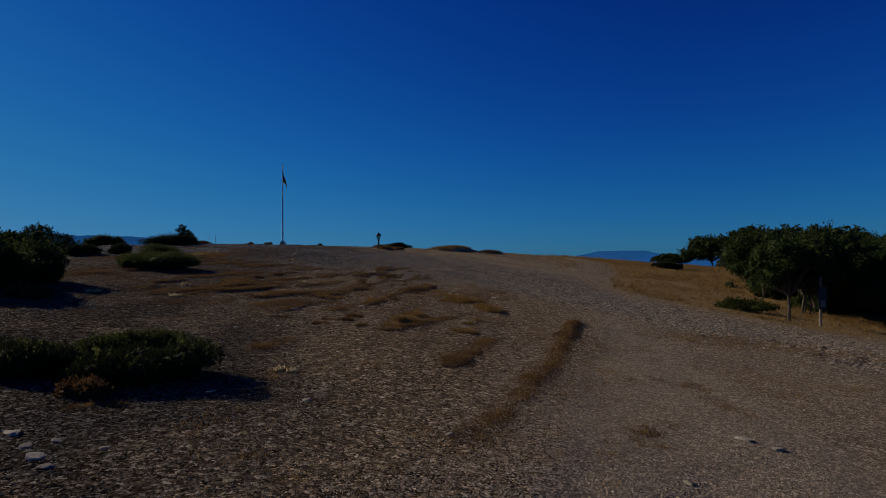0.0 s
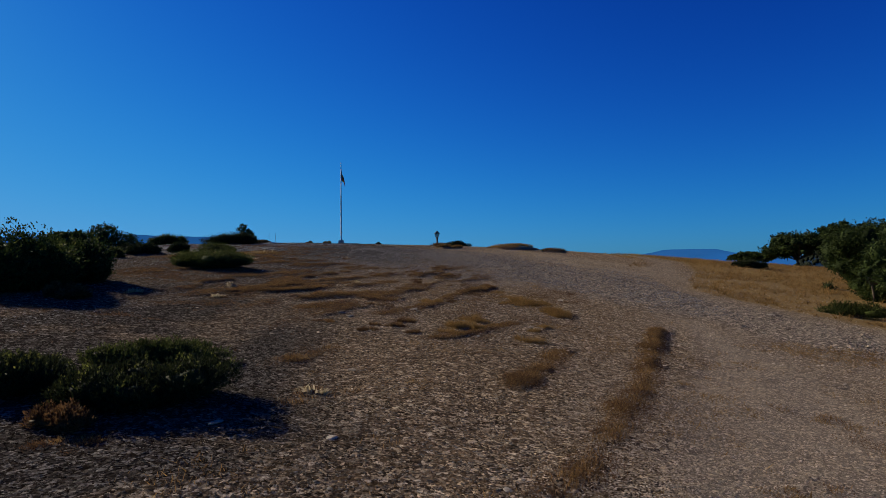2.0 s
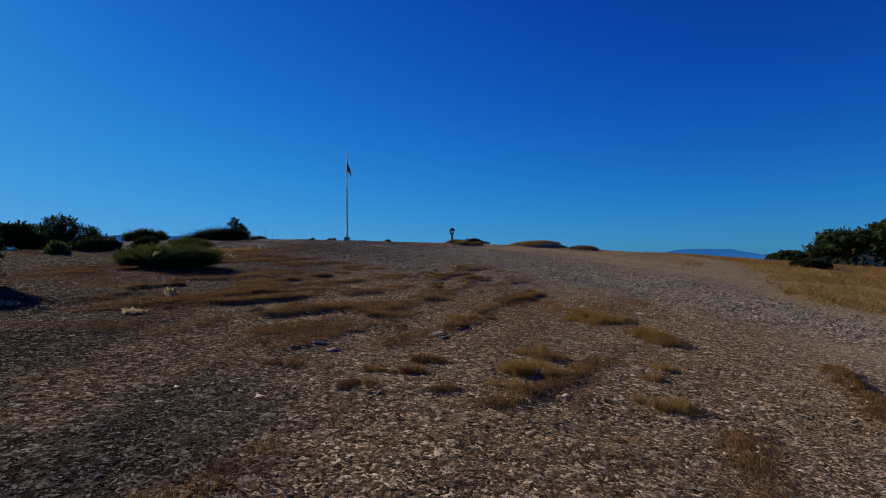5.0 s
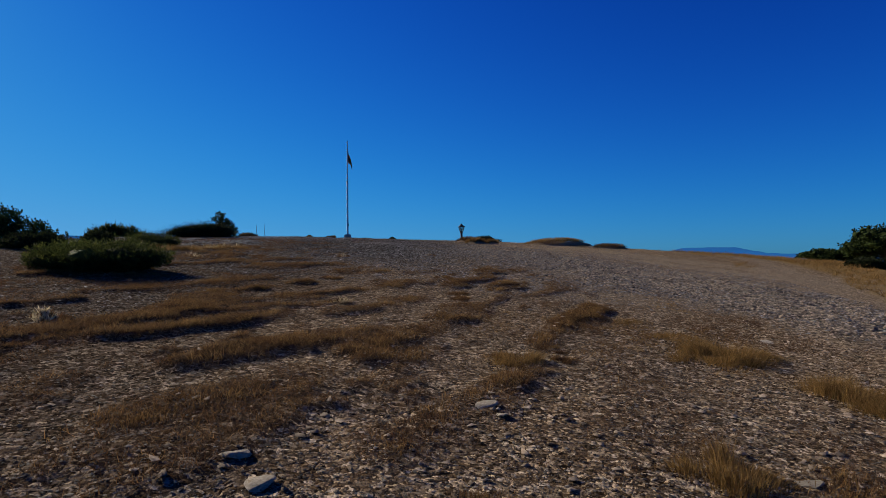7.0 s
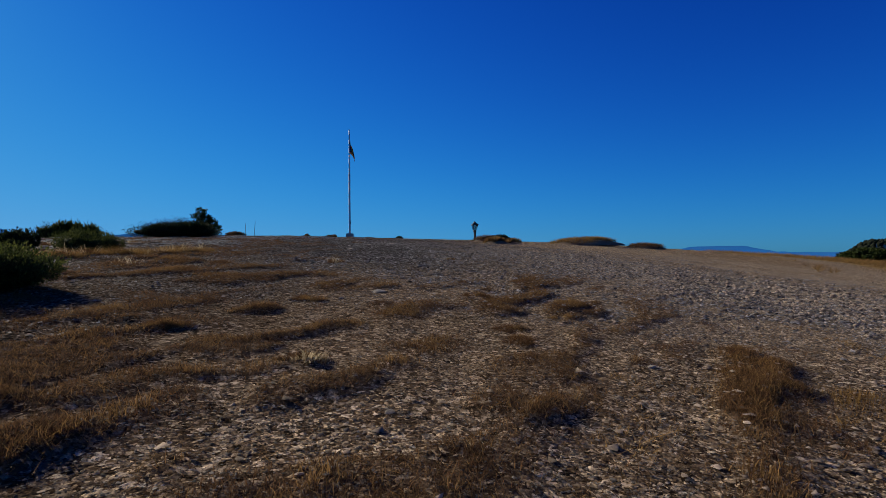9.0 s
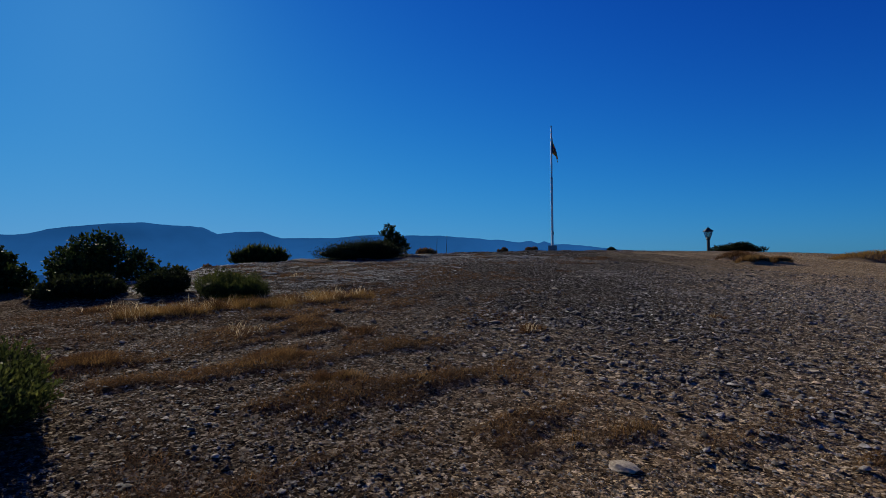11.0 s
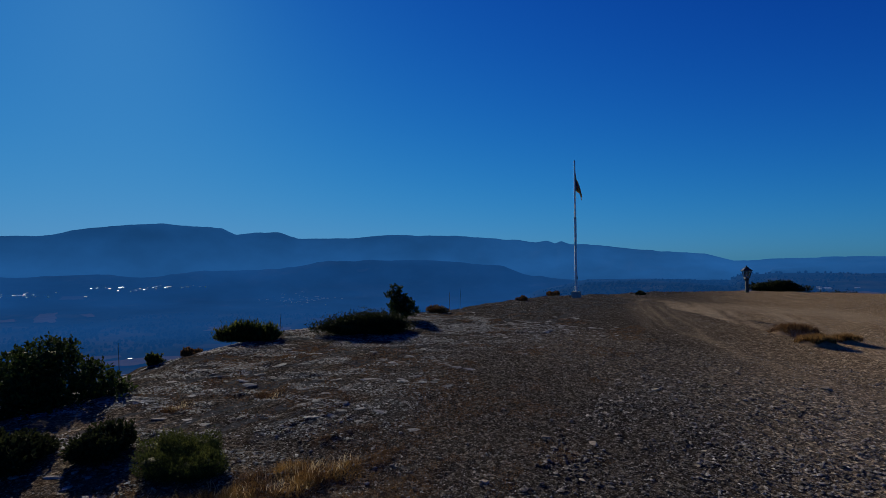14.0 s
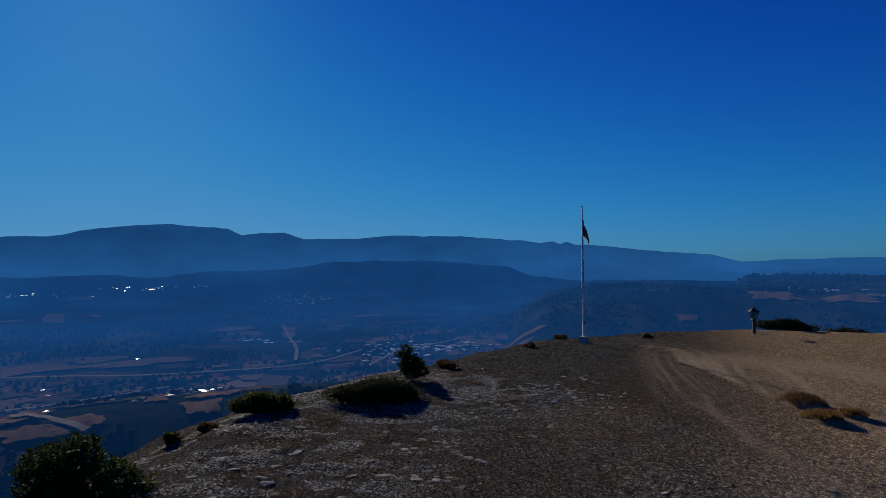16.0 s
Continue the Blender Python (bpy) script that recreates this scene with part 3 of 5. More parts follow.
# ---------------------------------------------------------------- ground
def build_ground():
    xs = np.concatenate([np.arange(-46, -16, 0.3), np.arange(-16, 7, 0.115), np.arange(7, 14, 0.2), np.arange(14, 60.1, 0.4)])
    ys = np.concatenate([np.arange(-16, 3, 0.4), np.arange(3, 33, 0.115), np.arange(33, 56, 0.22), np.arange(56, 96.1, 0.4)])
    X, Y = np.meshgrid(xs, ys, indexing="ij")
    Z = ground_z(X.ravel(), Y.ravel())
    ob = array_mesh("ground", np.stack([X.ravel(), Y.ravel(), Z], 1), grid_faces(len(xs), len(ys)), M_GROUND)
    veg, tan, gravel, rock, gold = cover(X.ravel(), Y.ravel())
    one = np.ones_like(veg)
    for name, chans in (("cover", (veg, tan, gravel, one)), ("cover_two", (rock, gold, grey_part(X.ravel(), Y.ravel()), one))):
        a = ob.data.color_attributes.new(name, "FLOAT_COLOR", "POINT")
        a.data.foreach_set("color", np.stack(chans, 1).astype(np.float32).ravel())
    ob.data.polygons.foreach_set("use_smooth", np.ones(len(ob.data.polygons), bool))
    tagged(ob, "stony hilltop ground of gravel, dust and dry growth", "ground", kind="structure")
    return ob


def build_far():
    az = np.radians(np.concatenate([np.arange(-180, -45, 3.0), np.arange(-45, 78, 0.22), np.arange(78, 180.1, 3.0)]))
    rr = np.concatenate([np.array([28, 36, 46, 60, 76, 95, 120, 150, 190, 235, 290, 350, 420]), np.arange(480, 3000, 42.0), np.arange(3000, 4950, 30.0)])
    A, R = np.meshgrid(az, rr, indexing="ij")
    x, y = -6 - R * np.sin(A), 23 + R * np.cos(A)
    z = land_z(x, y)
    inside = (x > -44) & (x < 58) & (y > -14) & (y < 94)
    z = np.where(inside, z - 1.5, z - 0.05)
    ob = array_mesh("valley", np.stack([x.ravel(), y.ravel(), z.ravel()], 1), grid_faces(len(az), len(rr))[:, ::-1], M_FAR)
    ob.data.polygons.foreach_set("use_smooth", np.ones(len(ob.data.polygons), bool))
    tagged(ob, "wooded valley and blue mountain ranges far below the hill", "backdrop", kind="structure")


build_ground()
build_far()

# ---------------------------------------------------------------- growth: arrays of blades and leaves
RNG = np.random.default_rng(7)
BALL = bmesh.new()
bmesh.ops.create_icosphere(BALL, subdivisions=2, radius=1.0)
BALL_V = np.array([v.co[:] for v in BALL.verts])
BALL_F = np.array([[v.index for v in f.verts] for f in BALL.faces])
BALL.free()


def blade_mesh(base, height, lean, width, fine=True):
    """Bent three-triangle blades, or plain one-triangle ones; base n x 3, height n, lean n x 2 (how far the tip leans), width n."""
    n = len(base)
    a = RNG.uniform(0, 2 * np.pi, n)
    side = np.stack([np.cos(a), np.sin(a), 0 * a], 1) * width[:, None] * 0.5
    l3 = np.concatenate([lean, np.zeros((n, 1))], 1)
    up = np.zeros((n, 3))
    up[:, 2] = height
    mid = base + 0.55 * up + 0.3 * l3
    tip = base + up + l3
    if not fine:
        return np.stack([base - side, base + side, tip], 1).reshape(-1, 3), np.arange(3 * n).reshape(-1, 3)
    v = np.stack([base - side, base + side, mid - 0.8 * side, mid + 0.8 * side, tip], 1).reshape(-1, 3)
    k = np.arange(n)[:, None] * 5
    f = np.concatenate([k + np.array([[0, 1, 3]]), k + np.array([[0, 3, 2]]), k + np.array([[2, 3, 4]])])
    return v, f


def tuft_blades(cx, cy, r, h, n, spread=0.6, width=0.008):
    m = max(5, int(r * 22))
    ca, cq = RNG.uniform(0, 2 * np.pi, m), np.sqrt(RNG.uniform(0, 1, m))
    i = RNG.integers(0, m, n)
    spot = r * RNG.uniform(0.12, 0.3, m)
    x = (r * cq * np.cos(ca))[i] + RNG.normal(0, 1, n) * spot[i]
    y = (r * cq * np.sin(ca))[i] * 0.8 + RNG.normal(0, 1, n) * spot[i]
    q = np.minimum(np.hypot(x, y) / r, 1.3)
    hh = h * RNG.uniform(0.35, 1.1, m)[i] * np.maximum(0.25, 1 - 0.5 * q * q) * RNG.uniform(0.4, 1.05, n)
    lean = np.stack([x, y], 1) / max(r, 0.01) * (spread * hh)[:, None] * 0.6 + RNG.normal(0, 0.35, (n, 2)) * hh[:, None]
    base = np.stack([cx + x, cy + y, ground_z(cx + x, cy + y) - 0.01], 1)
    return base, hh, lean, np.full(n, width) * RNG.uniform(0.7, 1.3, n)


def blades_object(name, parts, mat, origin=(0, 0, 0), parent=None):
    b, h, l, w = (np.concatenate([p[i] for p in parts]) for i in range(4))
    v, f = blade_mesh(b - np.array(origin), h, l, w)
    return array_mesh(name, v, f, mat, parent)


def leaf_mesh(points, size, aspect=0.55, outward=None, rise=0.0):
    """Small folded leaves, each of two triangles, at random angles."""
    n = len(points)
    d = RNG.normal(0, 1, (n, 3))
    if outward is not None:
        d = d * 0.75 + outward
    d[:, 2] += rise
    d /= np.linalg.norm(d, axis=1)[:, None]
    e = np.cross(d, RNG.normal(0, 1, (n, 3)))
    e /= np.linalg.norm(e, axis=1)[:, None]
    u = np.cross(d, e)
    s = (size * RNG.uniform(0.6, 1.3, n))[:, None]
    v = np.stack([points, points + s * (0.5 * d + aspect * 0.5 * e), points + s * (d + 0.12 * u), points + s * (0.5 * d - aspect * 0.5 * e)], 1).reshape(-1, 3)
    k = np.arange(n)[:, None] * 4
    return v, np.concatenate([k + np.array([[0, 1, 2]]), k + np.array([[0, 2, 3]])])


def lump_points(lumps, n, shell=0.45):
    """Points in a set of (x, y, z, rx, ry, rz) lumps, thicker towards their outsides."""
    L = np.array(lumps, float)
    wgt = L[:, 3] * L[:, 4] * L[:, 5]
    i = RNG.choice(len(L), n, p=wgt / wgt.sum())
    d = RNG.normal(0, 1, (n, 3))
    d /= np.linalg.norm(d, axis=1)[:, None]
    q = shell + (1.08 - shell) * RNG.uniform(0, 1, n) ** 0.6
    return L[i, :3] + d * L[i, 3:] * q[:, None], d


def sprigs(lumps, n, length, leaves=11):
    """Leaf spots along short twigs that stick out of the leaf masses."""
    p, d = lump_points(lumps, n, 0.95)
    d = d * 0.7 + RNG.normal(0, 0.35, (n, 3))
    d[:, 2] = np.abs(d[:, 2]) + 0.35
    d /= np.linalg.norm(d, axis=1)[:, None]
    ln = RNG.uniform(0.35, 1.0, n) * length
    u = np.linspace(0, 1, leaves)
    q = p[:, None] + d[:, None] * (ln[:, None] * u[None])[:, :, None] + RNG.normal(0, 0.06 * length, (n, leaves, 3))
    return q.reshape(-1, 3), np.repeat(d, leaves, 0)


def with_cores(v, f, lumps, k=0.62):
    """Solid lumps added inside the leaf masses to block light, so that they look dense."""
    for l in lumps:
        c = BALL_V * (1 + RNG.uniform(-0.3, 0.3, (len(BALL_V), 1))) * np.array(l[3:]) * k + np.array(l[:3])
        f = np.concatenate([f, BALL_F + len(v)])
        v = np.concatenate([v, c])
    return v, f


def limb_set(bm, root, ends, r0, bend=0.15, sides=6):
    for e in ends:
        root_v, e_v = Vector(root), Vector(e)
        m1 = root_v.lerp(e_v, 0.4) + Vector((random.uniform(-bend, bend), random.uniform(-bend, bend), 0.1 * bend))
        m2 = root_v.lerp(e_v, 0.75) + Vector((random.uniform(-bend, bend), random.uniform(-bend, bend), 0))
        tube(bm, [root_v, m1, m2, e_v], [r0, r0 * 0.7, r0 * 0.45, r0 * 0.2], sides)


def bush(x, y, rx, ry, h, label, mat=None, leaves=3500, leaf=0.05, lumps=9, name="bush", rise=0.5, group="", turn=0.0, ragged=0.08, aspect=0.5, tips_green=None):
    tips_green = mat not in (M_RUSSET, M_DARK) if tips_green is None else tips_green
    z = gz(x, y) - 0.03
    root = new(name)
    root.matrix_world = pose(x, y, z, 0, 0, turn)
    L = []
    for k in range(lumps):
        a, q = RNG.uniform(0, 2 * np.pi), math.sqrt(RNG.uniform(0, 1)) * 0.72
        hh = h * (1 - 0.35 * q * q) * RNG.uniform(0.5, 1.05)
        w = RNG.uniform(0.18, 0.4)
        L.append((rx * q * math.cos(a), ry * q * math.sin(a), hh * 0.55, rx * w, ry * w, hh * 0.48))
    p, d = lump_points(L, leaves, 0.66)
    tips, dt = lump_points([(l[0], l[1], l[2] + 0.25 * l[5], l[3] * (1 + ragged), l[4] * (1 + ragged), l[5] * (1 + ragged)) for l in L], leaves // 10, 0.95)
    sp, sd = sprigs(L, 110 + int(220 * rx * (0.5 + ry)), 0.26 * h, 9)
    p, d = np.concatenate([p, tips]), np.concatenate([d, dt])
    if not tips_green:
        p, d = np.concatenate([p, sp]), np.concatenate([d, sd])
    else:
        # part of the sprigs takes the paler colour painted as sunlit rim
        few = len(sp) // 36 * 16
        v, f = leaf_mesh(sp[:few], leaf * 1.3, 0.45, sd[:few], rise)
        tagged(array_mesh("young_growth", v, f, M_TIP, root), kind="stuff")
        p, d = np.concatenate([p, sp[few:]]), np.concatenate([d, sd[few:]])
    keep = p[:, 2] > 0.01
    v, f = leaf_mesh(p[keep], leaf * 1.5, aspect, d[keep], rise)
    v, f = with_cores(v, f, L, 0.55)
    array_mesh("foliage", v, f, mat or M_SHRUB, root)
    bm = bmesh.new()
    limb_set(bm, (0, 0, 0), [(l[0], l[1], l[2] + 0.3 * l[5]) for l in L], 0.02 + 0.01 * h, 0.1 * rx, 5)
    part("stem", bm, M_BARK, root)
    tagged(root, label, "bush", group)
    return root


def tree(x, y, h, lumps, label, trunks=((0, 0),), leaves=7000, leaf=0.085, mat=None, r0=0.06, fork=0.35, base=None, group="", name="tree", core=0.42):
    z = (gz(x, y) if base is None else base) - 0.05
    root = new(name)
    root.location = (x, y, z)
    p, d = lump_points(lumps, leaves, 0.5)
    tw, dt = lump_points([(l[0], l[1], l[2], l[3] * 1.12, l[4] * 1.12, l[5] * 1.12) for l in lumps], leaves // 9, 0.95)
    sp, sd = sprigs(lumps, 220, 0.11 * h, 13)
    v, f = leaf_mesh(np.concatenate([p, tw, sp]), leaf * 1.3, 0.6, np.concatenate([d, dt, sd]) * 0.6, 0.15)
    v, f = with_cores(v, f, lumps, core)
    array_mesh("crown", v, f, mat or M_OAK, root)
    for k, (tx, ty) in enumerate(trunks):
        bm = bmesh.new()
        top = Vector((tx * 0.6 + random.uniform(-0.1, 0.1), ty * 0.6, h * fork))
        tube(bm, [(tx, ty, -0.1), (tx * 0.9 + 0.04, ty * 0.9 - 0.03, h * fork * 0.5), top], [r0 * 1.3, r0, r0 * 0.85], 8)
        limb_set(bm, top, [l[:3] for i, l in enumerate(lumps) if i % len(trunks) == k], r0 * 0.7, 0.12, 6)
        part("trunk", bm, M_BARK, root)
    tagged(root, label, "tree", group)
    return root


def grass_tuft(x, y, r, h, n, label, mat=None, heads=0.0, width=0.0045, spread=1.0):
    root = new("grass_tuft")
    root.location = (x, y, gz(x, y))
    tagged(blades_object("grass", [tuft_blades(x, y, r, 0.78 * h, int(1.9 * n), spread, width)], mat or M_STRAW, root.location, root), kind="stuff")
    if heads:
        m = int(n * heads)
        b, hh, l, w = tuft_blades(x, y, r * 0.9, h * 1.12, m, spread, width * 1.8)
        tagged(blades_object("seed_head", [(b + np.stack([0 * hh, 0 * hh, hh * 0.3], 1), hh * 0.7, l, w)], M_PALE, root.location, root), kind="stuff")
    tagged(root, label, "grass tuft", "grass tufts on the hilltop")
    return root


# ---------------------------------------------------------------- flagpole
def flagpole(x, y):
    root = new("flagpole")
    root.location = (x, y, gz(x, y) - 0.03)
    bm = bmesh.new()
    box(bm, (-0.24, -0.24, -0.1), (0.24, 0.24, 0.42), 0.03)
    part("base_block", bm, M_CONC, root, "rough grey concrete block")
    bm = bmesh.new()
    tube(bm, [(0, 0, 0.4), (0, 0, 4.9)], [0.078, 0.07], 14)
    part("lower_tube", bm, M_WHITE, root)
    bm = bmesh.new()
    tube(bm, [(0, 0, 4.86), (0, 0, 4.9), (0, 0, 4.98), (0, 0, 5.0)], [0.08, 0.084, 0.08, 0.055], 14)
    part("collar", bm, M_CONC, root)
    bm = bmesh.new()
    tube(bm, [(0, 0, 4.98), (0.01, 0, 7.2), (0.02, 0, 8.42)], [0.052, 0.045, 0.036], 12)
    part("upper_tube", bm, M_WHITE, root)
    bm = bmesh.new()
    bmesh.ops.create_uvsphere(bm, u_segments=12, v_segments=8, radius=0.05)
    bmesh.ops.translate(bm, vec=(0.02, 0, 8.46), verts=bm.verts)
    part("finial", bm, M_CONC, root)
    bm = bmesh.new()
    tube(bm, [(0.07, -0.03, 8.3), (0.1, -0.05, 4.5), (0.075, -0.03, 1.25)], [0.006] * 3, 5)
    part("halyard", bm, M_CONC, root, "thin cord tied along the pole")
    bm = bmesh.new()
    box(bm, (0.05, -0.06, 1.15), (0.11, 0.0, 1.35), 0.01)
    part("cleat", bm, M_IRON, root)
    tagged(root, "white two-stage metal flagpole on a concrete block", "flagpole")
    # flag: limp, in hanging folds
    m, nt, b, out = material("flag_cloth")
    uv = nt.nodes.new("ShaderNodeUVMap").outputs[0]
    sp = nt.nodes.new("ShaderNodeSeparateXYZ")
    nt.links.new(uv, sp.inputs[0])
    stripe = maths(nt, "GREATER_THAN", maths(nt, "FRACT", maths(nt, "MULTIPLY", sp.outputs[1], 4.5)), 0.5)
    col = mix(nt, stripe, (0.62, 0.36, 0.02), (0.36, 0.02, 0.015))
    tri = maths(nt, "GREATER_THAN", maths(nt, "SUBTRACT", 0.48, sp.outputs[0]), maths(nt, "MULTIPLY", maths(nt, "ABSOLUTE", maths(nt, "SUBTRACT", sp.outputs[1], 0.5)), 0.96))
    col = mix(nt, tri, col, (0.012, 0.03, 0.12))
    nt.links.new(col, b.inputs["Base Color"])
    b.inputs["Roughness"].default_value = 0.8
    tr = nt.nodes.new("ShaderNodeBsdfTranslucent")
    nt.links.new(col, tr.inputs["Color"])
    mx = nt.nodes.new("ShaderNodeMixShader")
    mx.inputs[0].default_value = 0.3
    nt.links.new(b.outputs[0], mx.inputs[1])
    nt.links.new(tr.outputs[0], mx.inputs[2])
    nt.links.new(mx.outputs[0], out.inputs["Surface"])
    nu, nv = 26, 22
    vs = []
    for i in range(nu):
        for j in range(nv):
            u, v = i / (nu - 1), j / (nv - 1)
            top, low = 0.0, 1.15
            drop = low * v * (1 - 0.25 * u) + 0.95 * u ** 1.1
            out_x = (0.62 * math.sin(min(u * 1.5, 1.57)) * (0.25 + 0.75 * v)) * (1 - 0.35 * u * v)
            fold = 0.10 * math.sin(u * 11 + v * 2.0) * (0.3 + 0.7 * u)
            vs.append((out_x * 0.92 + fold * 0.4, out_x * 0.3 + fold, -top - drop))
    ob = array_mesh("flag", vs, grid_faces(nu, nv), m)
    lay = ob.data.uv_layers.new(name="UVMap")
    for lp in ob.data.loops:
        i, j = divmod(lp.vertex_index, nv)
        lay.data[lp.index].uv = (i / (nu - 1), 1 - j / (nv - 1))
    ob.data.polygons.foreach_set("use_smooth", np.ones(len(ob.data.polygons), bool))
    so = ob.modifiers.new("thickness", "SOLIDIFY")
    so.thickness = 0.006
    ob.location = (x + 0.03, y, gz(x, y) - 0.03 + 7.78)
    tagged(ob, "limp striped yellow and red flag with a blue corner", "flag")


flagpole(-16.66, 56.6)


# ---------------------------------------------------------------- lantern post
def lantern_post(x, y):
    root = new("lantern_post")
    root.matrix_world = pose(x, y, gz(x, y) - 0.02, 0, 0, 20)
    bm = bmesh.new()
    box(bm, (-0.09, -0.09, -0.1), (0.09, 0.09, 0.86), 0.012)
    part("post", bm, M_IRON, root)
    bm = bmesh.new()
    tube(bm, [(0, 0, 0.84), (0, 0, 0.88), (0, 0, 0.95), (0, 0, 0.99), (0, 0, 1.03)], [0.09, 0.15, 0.17, 0.13, 0.11], 14)
    part("collar", bm, M_IRON, root)
    bm = bmesh.new()
    lo, hi = 0.13, 0.24
    for k in range(4):
        sx, sy = ((1, 1), (-1, 1), (-1, -1), (1, -1))[k]
        tx, ty = ((1, 1), (-1, 1), (-1, -1), (1, -1))[(k + 1) % 4]
        tube(bm, [(sx * lo, sy * lo, 1.02), (sx * hi, sy * hi, 1.5)], [0.022, 0.022], 6)
        tube(bm, [(sx * lo, sy * lo, 1.03), (tx * lo, ty * lo, 1.03)], [0.02, 0.02], 6)
        tube(bm, [(sx * hi, sy * hi, 1.5), (tx * hi, ty * hi, 1.5)], [0.024, 0.024], 6)
    part("cage", bm, M_IRON, root)
    bm = bmesh.new()
    rings = [[bm.verts.new((sx * r, sy * r, z)) for sx, sy in ((1, 1), (-1, 1), (-1, -1), (1, -1))] for r, z in ((0.22, 1.5), (0.3, 1.5), (0.3, 1.53), (0.13, 1.68), (0.1, 1.69), (0.1, 1.75), (0.02, 1.8))]
    for a, b in zip(rings, rings[1:]):
        for i in range(4):
            bm.faces.new((a[i], a[(i + 1) % 4], b[(i + 1) % 4], b[i]))
    bm.faces.new(rings[-1])
    bm.faces.new(rings[0][::-1])
    part("roof", bm, M_IRON, root)
    bm = bmesh.new()
    bmesh.ops.create_uvsphere(bm, u_segments=10, v_segments=7, radius=0.035)
    bmesh.ops.translate(bm, vec=(0, 0, 1.83), verts=bm.verts)
    part("finial", bm, M_IRON, root)
    for k in range(4):
        c, s = math.cos(k * math.pi / 2), math.sin(k * math.pi / 2)
        bm = bmesh.new()
        q = [(lo, -lo * 0.85, 1.05), (lo, lo * 0.85, 1.05), (hi, hi * 0.88, 1.48), (hi, -hi * 0.88, 1.48)]
        bm.faces.new([bm.verts.new((px * c - py * s, px * s + py * c, pz)) for px, py, pz in q])
        bmesh.ops.solidify(bm, geom=bm.faces[:], thickness=0.004)
        pane = part("pane", bm, M_GLASS, root)
        pane.visible_shadow = False
    tagged(root, "black iron lantern on a short square post", "lamp post")


lantern_post(-7.84, 66.35)


# ---------------------------------------------------------------- trail sign
def trail_sign(x, y):
    root = new("trail_sign")
    root.matrix_world = pose(x, y, gz(x, y) - 0.02, 0, 1.5, 12)
    bm = bmesh.new()
    box(bm, (-0.04, -0.04, -0.1), (0.04, 0.04, 1.95), 0.012)
    part("post", bm, M_WOOD, root, "weathered grey wooden post")
    bm = bmesh.new()
    w, h, c = 0.2, 0.46, 0.11
    ring = [(-w + c, -h), (w - c, -h), (w, -h + c), (w, h - c * 0.4), (w - c * 0.4, h), (-w + c * 0.4, h), (-w, h - c * 0.4), (-w, -h + c)]
    f = bm.faces.new([bm.verts.new((px + 0.03, -0.05, pz + 1.1)) for px, pz in ring])
    r = bmesh.ops.extrude_face_region(bm, geom=[f])
    bmesh.ops.translate(bm, vec=(0, -0.03, 0), verts=[v for v in r["geom"] if isinstance(v, bmesh.types.BMVert)])
    bmesh.ops.recalc_face_normals(bm, faces=bm.faces[:])
    board = part("board", bm, M_PANEL, root, "dark board with cut corners")
    bm = bmesh.new()
    box(bm, (-0.08, -0.092, 0.78), (0.15, -0.084, 1.02), 0.003)
    part("plate", bm, M_PLATE, board, "pale notice plate")
    tagged(root, "wooden trail sign post with a dark notice board", "sign")


trail_sign(14.75, 21.4)

# ---------------------------------------------------------------- shrubs along the left edge and in the field
bush(-5.75, 7.35, 0.8, 0.7, 0.42, "low dark-green spiky shrub on gravel", M_DARK, leaves=16000, leaf=0.03, lumps=22, rise=1.2, aspect=0.35, tips_green=True)
# dark leaf colour carries the shade on this backlit shrub's near side
bush(-4.05, 7.5, 1.0, 0.72, 0.46, "low dark shrub with russet foot on gravel", M_DARK, leaves=26000, leaf=0.03, lumps=34, rise=1.2, aspect=0.35, turn=35, tips_green=True)
bush(-5.0, 8.95, 1.0, 0.5, 0.34, "low shrub with yellow-green tips on gravel", M_SHRUB, leaves=15000, leaf=0.03, lumps=26, rise=1.2, aspect=0.35, turn=35)
bush(-4.25, 6.55, 0.4, 0.3, 0.2, "low russet withered shrub on gravel", M_RUSSET, leaves=4200, leaf=0.03, lumps=12, rise=1.4, aspect=0.3)
bush(-12.9, 14.5, 1.7, 1.5, 1.4, "dense dark-green holm oak shrub", M_OAK, leaves=26000, leaf=0.06, lumps=30, rise=0.2, ragged=0.2)
bush(-15.6, 13.6, 2.2, 1.9, 1.4, "broad dark-green holm oak shrub", M_OAK, leaves=20000, leaf=0.07, lumps=26, rise=0.2, ragged=0.2)
bush(-12.4, 16.7, 0.95, 0.8, 1.15, "small leafy green holm oak shrub", M_OAK, leaves=14000, leaf=0.055, lumps=20, rise=0.3, ragged=0.25)
bush(-15.2, 18.4, 1.2, 1.0, 1.05, "dense dark-green holm oak shrub", M_OAK, leaves=9000, leaf=0.07, lumps=18, rise=0.2, ragged=0.2)
bush(-10.5, 13.75, 0.6, 0.42, 0.36, "low russet withered shrub beside an oak shrub", M_RUSSET, leaves=5000, leaf=0.04, lumps=14, rise=1.0)
bush(-11.95, 22.95, 1.6, 1.4, 0.68, "wide low dark-green rosemary shrub", M_SHRUB, leaves=30000, leaf=0.038, lumps=30, rise=1.2, aspect=0.35)
bush(-18.0, 25.2, 0.5, 0.45, 0.45, "small round dark-green shrub", leaves=1200)
bush(-15.5, 29.7, 1.05, 0.85, 0.6, "rounded grey-green shrub behind dry grass", M_SHRUB, leaves=26000, leaf=0.03, lumps=24, rise=1.2, aspect=0.35)
bush(-17.3, 29.3, 0.62, 0.6, 0.55, "dark rounded shrub under a small tree", M_DARK, leaves=7000, leaf=0.05, lumps=12)
